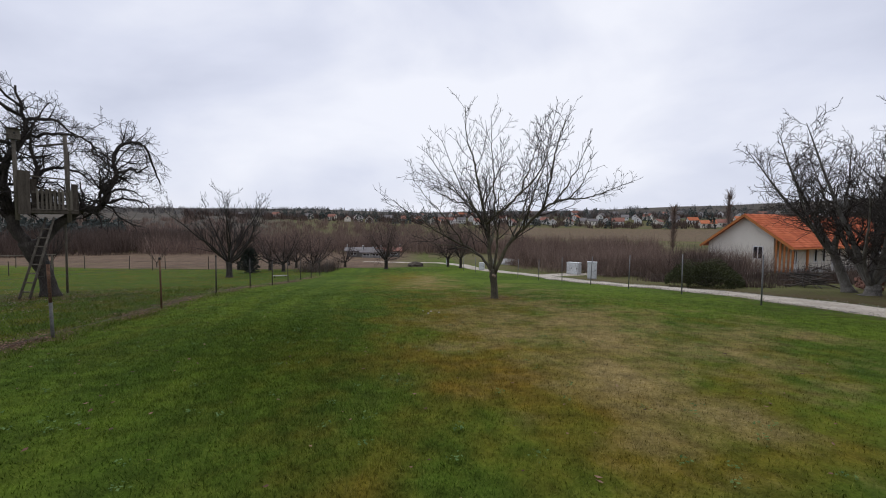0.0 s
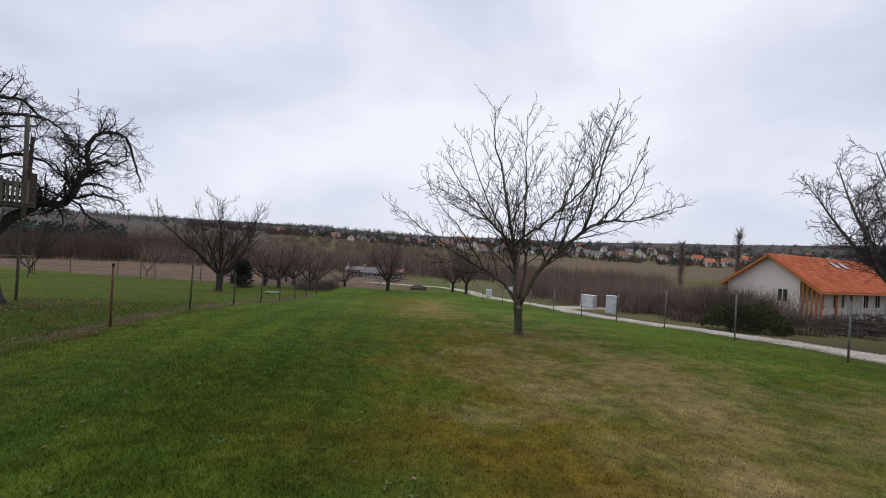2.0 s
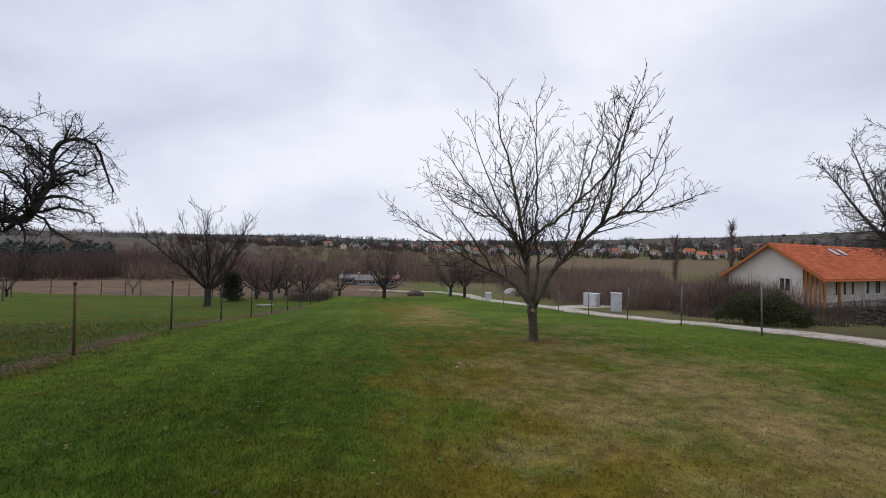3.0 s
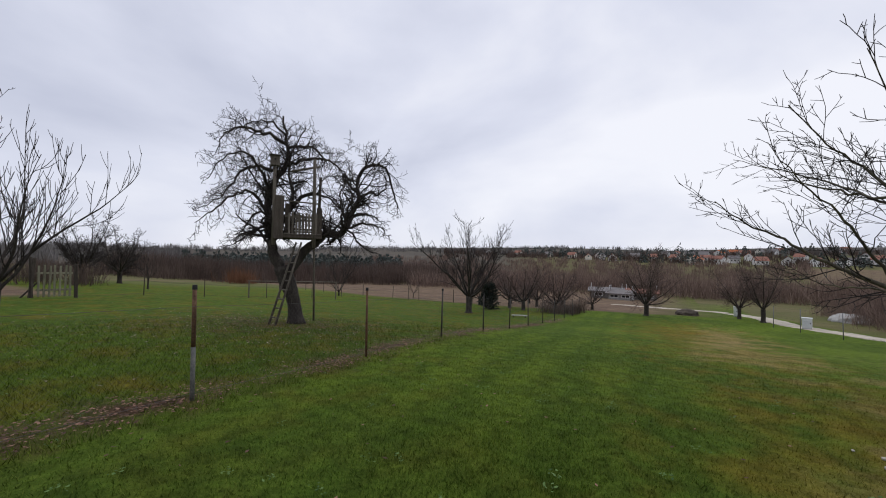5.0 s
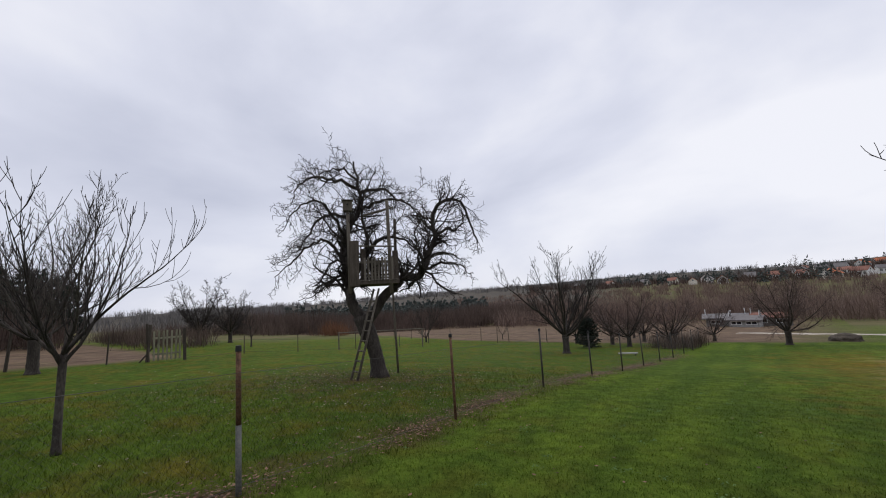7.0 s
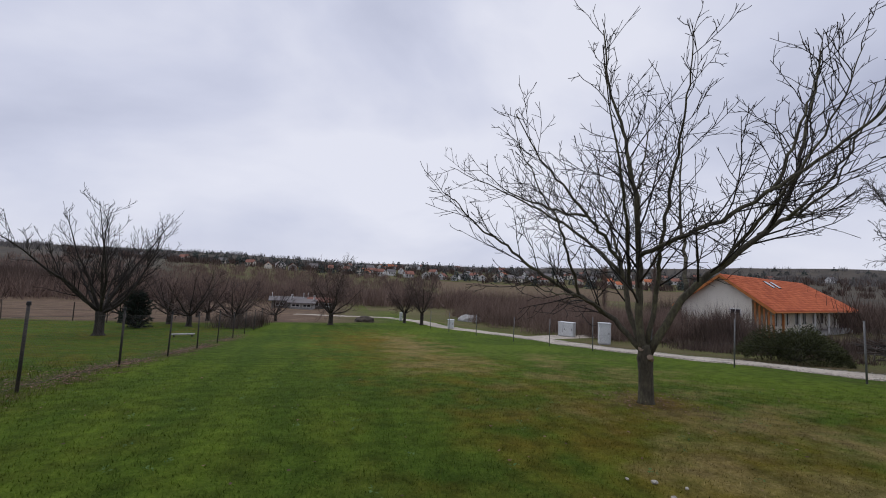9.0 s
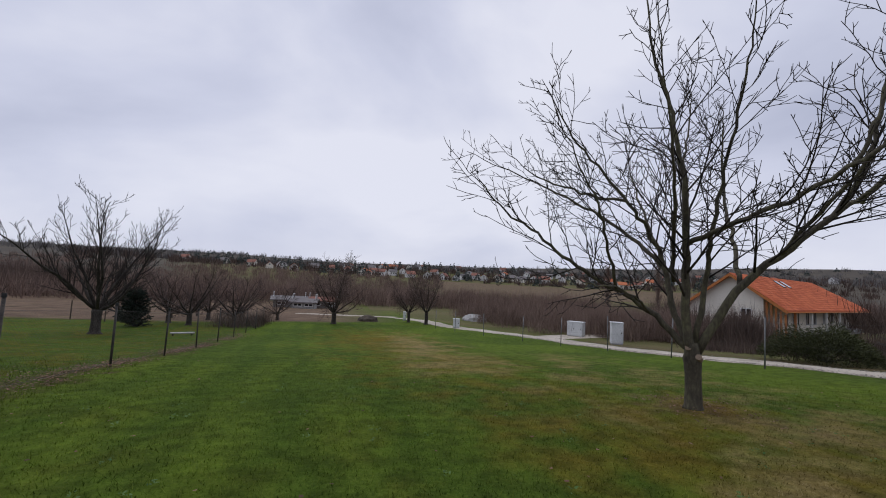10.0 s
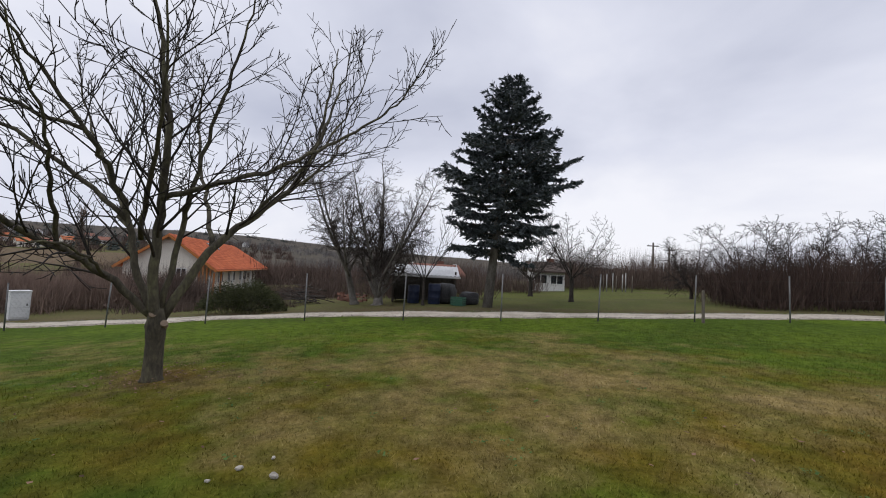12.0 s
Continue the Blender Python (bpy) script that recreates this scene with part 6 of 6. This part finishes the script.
# ---------------------------------------------------------------- village on the far slope
VILLAGE = [(-11.0, 355, 0, 12), (-8.1, 350, 0, 15), (-9.6, 362, 2, 9), (-1.2, 360, 1, 7), (0.9, 330, 0, 14), (3.1, 345, 1, 12), (4.6, 370, 2, 10), (7.0, 352, 1, 11), (9.3, 350, 2, 10), (11.6, 352, 1, 11), (13.2, 348, 1, 10), (14.4, 372, 2, 11), (16.0, 385, 1, 10),
           (17.1, 372, 0, 10), (19.1, 372, 1, 11), (21.0, 392, 2, 10), (22.1, 378, 2, 12), (24.0, 390, 1, 10), (25.2, 378, 1, 14), (27.5, 395, 1, 11), (29.7, 385, 1, 12), (31.5, 420, 2, 11), (33.4, 400, 0, 11), (34.9, 350, 0, 15), (36.4, 360, 1, 13), (38, 410, 0, 11), (41, 430, 1, 12), (45, 470, 2, 12), (50, 520, 1, 12), (55, 540, 2, 13),
           (-13, 390, 1, 10), (-5.5, 385, 2, 10), (-3.5, 372, 1, 9), (2.0, 395, 1, 10), (6, 400, 0, 9), (10.4, 400, 1, 10), (15.2, 415, 2, 9), (20, 430, 0, 9), (23, 440, 1, 10), (26, 445, 2, 10), (28.6, 450, 1, 10), (-16, 430, 2, 10), (-20, 460, 1, 10), (-24, 480, 2, 10)]
rv = np.random.default_rng(100)
VILLAGE += [(8.5 + 0.92 * k + rv.uniform(-0.4, 0.4), rv.uniform(440, 660), int(rv.integers(1, 3)), rv.uniform(9, 12)) for k in range(0, 40, 2)]
VILLAGE += [(-2 + 1.3 * k + rv.uniform(-0.4, 0.4), rv.uniform(395, 520), int(rv.integers(3)), rv.uniform(9, 13)) for k in range(9)]
for az, d, rm, L in VILLAGE:
    x, y = d * math.sin(radians(az)), d * math.cos(radians(az))
    cottage("village_house", x, y, L * 0.66, 5.4 + rv.uniform(0, 1.6), 2.5 + rv.uniform(0, 1.2), 1.9 + rv.uniform(0, 1.1), -az + rv.choice([0, 90, 20, -25, 65]), (M_WHITEWALL, M_PLASTER, M_WHITEWALL)[int(rv.integers(3))], M_ROOFS[rm],
            ("white village house with an orange roof on the far slope", "white village house with a red-brown roof on the far slope", "white village house with a grey roof on the far slope")[rm], 3, True, "village houses")

# trees between and above the houses
brush("woods", ring(900, (-30, 60), (322, 640), (4, 7.5), (5, 8)), 20, 34, M_BRUSHDARK, "leafless trees among the village gardens", "woods", 0.2)
brush("woods", ring(260, (-40, 8), (150, 225), (3.5, 6.5), (5, 9)) + ring(90, (47, 60), (150, 225), (3.5, 6.5), (5, 9)), 21, 45, M_BRUSH, "leafless scrub on the lower far slope", "woods", 0.06)
brush("woods", ring(260, (-40, 11), (222, 310), (3, 6), (5, 9)), 26, 45, M_BRUSH, "leafless scrub under the village", "woods", 0.08)
brush("woods", ring(1100, (-75, 75), (450, 860), (6, 10), (8, 13)), 22, 22, M_HAZEWOOD, "leafless woods along the skyline", "woods", 0.22)
brush("woods", ring(260, (-115, -62), (170, 420), (6, 9), (7, 10)), 23, 40, M_HAZEWOOD, "leafless woods beyond the far meadow", "woods", 0.12)
brush("woods", ring(260, (60, 120), (110, 320), (5, 8), (6, 9)), 24, 40, M_HAZEWOOD, "leafless woods beyond the cottages", "woods", 0.09)
brush("woods", ring(260, (120, 250), (60, 240), (5, 9), (6, 9)), 25, 26, M_BRUSHDARK, "leafless trees behind the garden", "woods", 0.09)


def far_firs(name, places, seed, material, label):
    """Dark evergreens a long way off: ragged cones of needle sprays, joined."""
    rng = np.random.default_rng(seed)
    cs, ws = [], []
    for x, y, hgt, wid in places:
        n = 130
        f = rng.uniform(0, 1, n) ** 1.2
        a = rng.uniform(0, 2 * math.pi, n)
        r = wid * 0.5 * (1 - f) * rng.uniform(0.2, 1.0, n)
        z = gz(x, y) + 0.3 + f * hgt
        cs.append(np.stack([x + np.cos(a) * r, y + np.sin(a) * r, z], 1))
        ws.append(np.stack([np.cos(a) * 0.9, np.sin(a) * 0.9, np.full(n, -0.25) + (f > 0.93) * 2.4], 1))
    cs, ws = np.concatenate(cs), np.concatenate(ws)
    ws /= np.linalg.norm(ws, axis=1, keepdims=True)
    v, l, s = spray_mesh(rng, cs, ws, np.interp(np.hypot(cs[:, 0], cs[:, 1]), [100, 600], [1.3, 2.2]), 0.5)
    return tagged(fast_mesh(name, v, s, l, material), label, "woods", kind="stuff")


far_firs("fir_woods", ring(130, (-20, 50), (320, 620), (5, 9), (4, 6)) + [(-4, 330, 13, 8), (2, 318, 8, 7), (6, 322, 7, 8), (150, 330, 8, 9)], 30, M_HAZEFIR, "dark evergreens among the village houses")
far_firs("fir_woods", ring(110, (-30, 65), (520, 880), (3, 5), (6, 10)), 31, M_HAZEFIR, "dark evergreens on the skyline")
far_firs("fir_woods", ring(170, (-62, -36), (185, 230), (4, 6.5), (5, 8)), 32, M_HAZEFIR, "low dark pine belt behind the thicket")
for az, d, h in ((36.9, 140, 17.5), (31.4, 145, 13.5)):
    x, y = d * math.sin(radians(az)), d * math.cos(radians(az))
    pop = thing("poplar", x, y, gz(x, y), 0, "slender bare poplar behind the bungalow", "tree")
    rp = np.random.default_rng(int(az))
    tube_part("trunk", [(np.array([[0, 0, -0.2], [0, 0.1, h * 0.5], [0.1, 0, h]]), np.array([0.2, 0.13, 0.03]))], 7, M_BARK, pop)
    bs = [shoot(rp, (0, 0, rp.uniform(0.05, 0.97) * h), direction(rp.uniform(0, 360), rp.uniform(35, 70)), rp.uniform(1.0, 2.6), 0.05, 0.03, 4, 0.10, 0.10) for _ in range(420)]
    tagged(tube_part("crown", bs, 3, M_BRUSH, pop, smooth=False), kind="stuff")

# ---------------------------------------------------------------- grass, leaves, stones
rgn = np.random.default_rng(200)
WALK = np.array([(-0.4, -0.2), (-0.8, 2.3), (-1.7, 4.2), (-2.5, 5.1), (-2.8, 5.9), (-3.1, 7.3), (-3.2, 8.4)])


def lawn_points(n, r_low, r_high, power):
    s = rgn.uniform(0, len(WALK) - 1, n)
    i = np.minimum(s.astype(int), len(WALK) - 2)
    p = WALK[i] + (WALK[i + 1] - WALK[i]) * (s - i)[:, None]
    r = r_low + (r_high - r_low) * rgn.uniform(0, 1, n) ** power
    a = rgn.uniform(0, 2 * math.pi, n)
    return p[:, 0] + np.cos(a) * r, p[:, 1] + np.sin(a) * r


bx, by = lawn_points(520000, 0.3, 13, 1.1)
keep = (by > -6) & (bx < np.interp(by, ROAD_Y, ROAD_X) + 0.35)
reg = regions(bx, by)
keep &= rgn.uniform(0, 1, len(bx)) > reg["litter"] * 1.1
bx, by = bx[keep], by[keep]
nb_ = len(bx)
rough = (bx < fence_x(by) + 0.5)
bh = np.where(rough, rgn.uniform(0.04, 0.10, nb_), rgn.uniform(0.018, 0.045, nb_)) * (1 - 0.35 * np.clip(regions(bx, by)["dry"], 0, 1))
ba = rgn.uniform(0, 2 * math.pi, nb_)
bl = rgn.uniform(0.3, 1.4, nb_) * bh
bw = rgn.uniform(0.0022, 0.0045, nb_)
bz = land(bx, by) - 0.004
cx, sy_ = np.cos(ba), np.sin(ba)
wa = ba + math.pi / 2 + rgn.normal(size=nb_) * 0.5
v0 = np.stack([bx - np.cos(wa) * bw, by - np.sin(wa) * bw, bz], 1)
v1 = np.stack([bx + np.cos(wa) * bw, by + np.sin(wa) * bw, bz], 1)
v2 = np.stack([bx + cx * bl, by + sy_ * bl, bz + bh], 1)
gv = np.stack([v0, v1, v2], 1).reshape(-1, 3)
grass = fast_mesh("grass", gv, np.full(nb_, 3), np.arange(nb_ * 3), M_BLADE)
add_attributes(grass.data, gv[:, 0], gv[:, 1], ("mow", "dry", "rust"))
tagged(grass, "short mown green grass with dry tan patches", "grass", kind="stuff")


def leaf_litter(name, x, y, seed, size, material, label, curl=0.5):
    rng = np.random.default_rng(seed)
    n = len(x)
    a = rng.uniform(0, 2 * math.pi, n)
    s = size * rng.uniform(0.6, 1.3, n)
    z = land(x, y) + rng.uniform(0.012, 0.045, n)
    ux, uy = np.cos(a), np.sin(a)
    up = rng.uniform(-0.1, curl, (n, 2))
    P = lambda fx, fy, fz: np.stack([x + (ux * fx - uy * fy) * s, y + (uy * fx + ux * fy) * s, z + fz * s], 1)
    v = np.stack([P(-1, 0, up[:, 0]), P(-0.2, 0.55, up[:, 1] * 0.7), P(1, 0, up[:, 1]), P(-0.2, -0.55, up[:, 0] * 0.7)], 1).reshape(-1, 3)
    b = np.arange(n)[:, None] * 4
    return tagged(fast_mesh(name, v, np.full(2 * n, 3), (b + np.array([0, 1, 2, 0, 2, 3])).ravel(), material), label, "leaves", kind="stuff")


ly = rgn.uniform(-4, 30, 9000)
ly = ly[(np.sin(ly * 1.7) * np.sin(ly * 0.53 + 1) + rgn.normal(size=9000) * 0.3) > -0.45]
lx = fence_x(ly) - 0.15 + rgn.normal(size=len(ly)) * 0.24
l2x, l2y = OLD[0] + 0.4 + rgn.normal(size=2400) * 2.2, OLD[1] - 1.2 + rgn.normal(size=2400) * 2.0
l3x, l3y = lawn_points(700, 1, 12, 0.8)
l4x, l4y = 1.9 + rgn.normal(size=260) * 0.5, 13 + rgn.normal(size=260) * 0.5
l5y = rgn.uniform(-6, 26, 1500)
l5x = np.interp(l5y, ROAD_Y, ROAD_X) + 0.35 + rgn.normal(size=1500) * 0.14
leaf_litter("fallen_leaves", np.concatenate([lx, l2x, l3x, l4x, l5x]), np.concatenate([ly, l2y, l3y, l4y, l5y]), 5, 0.024, M_LEAF, "curled brown leaves lying along the fences and in the grass")
px_, py_ = OLD[0] + 0.2 + rgn.normal(size=900) * 3.2, OLD[1] - 1.5 + rgn.normal(size=900) * 2.6
pale = px_ < fence_x(py_) - 0.3
leaf_litter("bleached_leaves", px_[pale], py_[pale], 8, 0.027, M_PALELEAF, "pale bleached leaves scattered in the grass under the old tree")
wx, wy = lawn_points(420, 1.2, 11, 0.8)
wx, wy = np.repeat(wx, 9) + rgn.normal(size=3780) * 0.035, np.repeat(wy, 9) + rgn.normal(size=3780) * 0.035
M_WEED = surface("broad_weed_leaves", [(0.038, 0.078, 0.018), (0.062, 0.118, 0.028), (0.095, 0.160, 0.045)], 3.0, 0.9, 0.0, island=0.4)
leaf_litter("broadleaf_weeds", wx, wy, 6, 0.016, M_WEED, "small green broad-leaved weeds in the lawn", 1.0)


def stone(x, y, s, seed):
    bm = bmesh.new()
    bmesh.ops.create_icosphere(bm, subdivisions=2, radius=1)
    for v in bm.verts:
        k = 1 + 0.35 * noise.noise(v.co * 1.3 + Vector((seed, seed * 2, 0)))
        v.co = Vector((v.co.x * s * k, v.co.y * s * 0.7 * k, v.co.z * s * 0.55 * k + s * 0.3))
    ob = new("stone", bpy.data.meshes.new("stone"))
    bm.to_mesh(ob.data)
    bm.free()
    ob.data.materials.append(M_STONE)
    ob.matrix_world = pose(x, y, gz(x, y) + 0.01, 0, 0, seed * 70)
    tagged(ob, "pale rough stone lying in the grass", "stone")


for k, (x, y, s) in enumerate(((-0.37, 9.89, 0.036), (-0.3, 10.2, 0.03), (-0.1, 10.05, 0.022), (-0.5, 10.3, 0.02))):
    stone(x, y, s, k + 1)

# gravel: loose stones along the track, joined
qy = rgn.uniform(-12, 34, 5200)
side_ = rgn.choice([0.62, 2.3], 5200) + rgn.normal(size=5200) * 0.16
mid_ = rgn.uniform(0.6, 2.3, 5200)
qx = np.interp(qy, ROAD_Y, ROAD_X) + np.where(rgn.uniform(size=5200) < 0.85, side_, mid_)
sv, sl = [], []
qs = rgn.uniform(0.008, 0.026, 5200)
qz = land(qx, qy) + 0.03
OCT = np.array([(1, 0, 0), (0, 1, 0), (-1, 0, 0), (0, -1, 0), (0, 0, 0.8), (0, 0, -0.8)])
gvv = (OCT[None] * rgn.uniform(0.6, 1.3, (5200, 6, 1)) * qs[:, None, None] + np.stack([qx, qy, qz], 1)[:, None, :]).reshape(-1, 3)
ob_ = np.arange(5200)[:, None] * 6
tri = np.array([0, 1, 4, 1, 2, 4, 2, 3, 4, 3, 0, 4, 1, 0, 5, 2, 1, 5, 3, 2, 5, 0, 3, 5])
tagged(fast_mesh("loose_gravel", gvv, np.full(5200 * 8, 3), (ob_ + tri).ravel(), M_STONE), "loose pale stones along the gravel track", "gravel", kind="stuff")
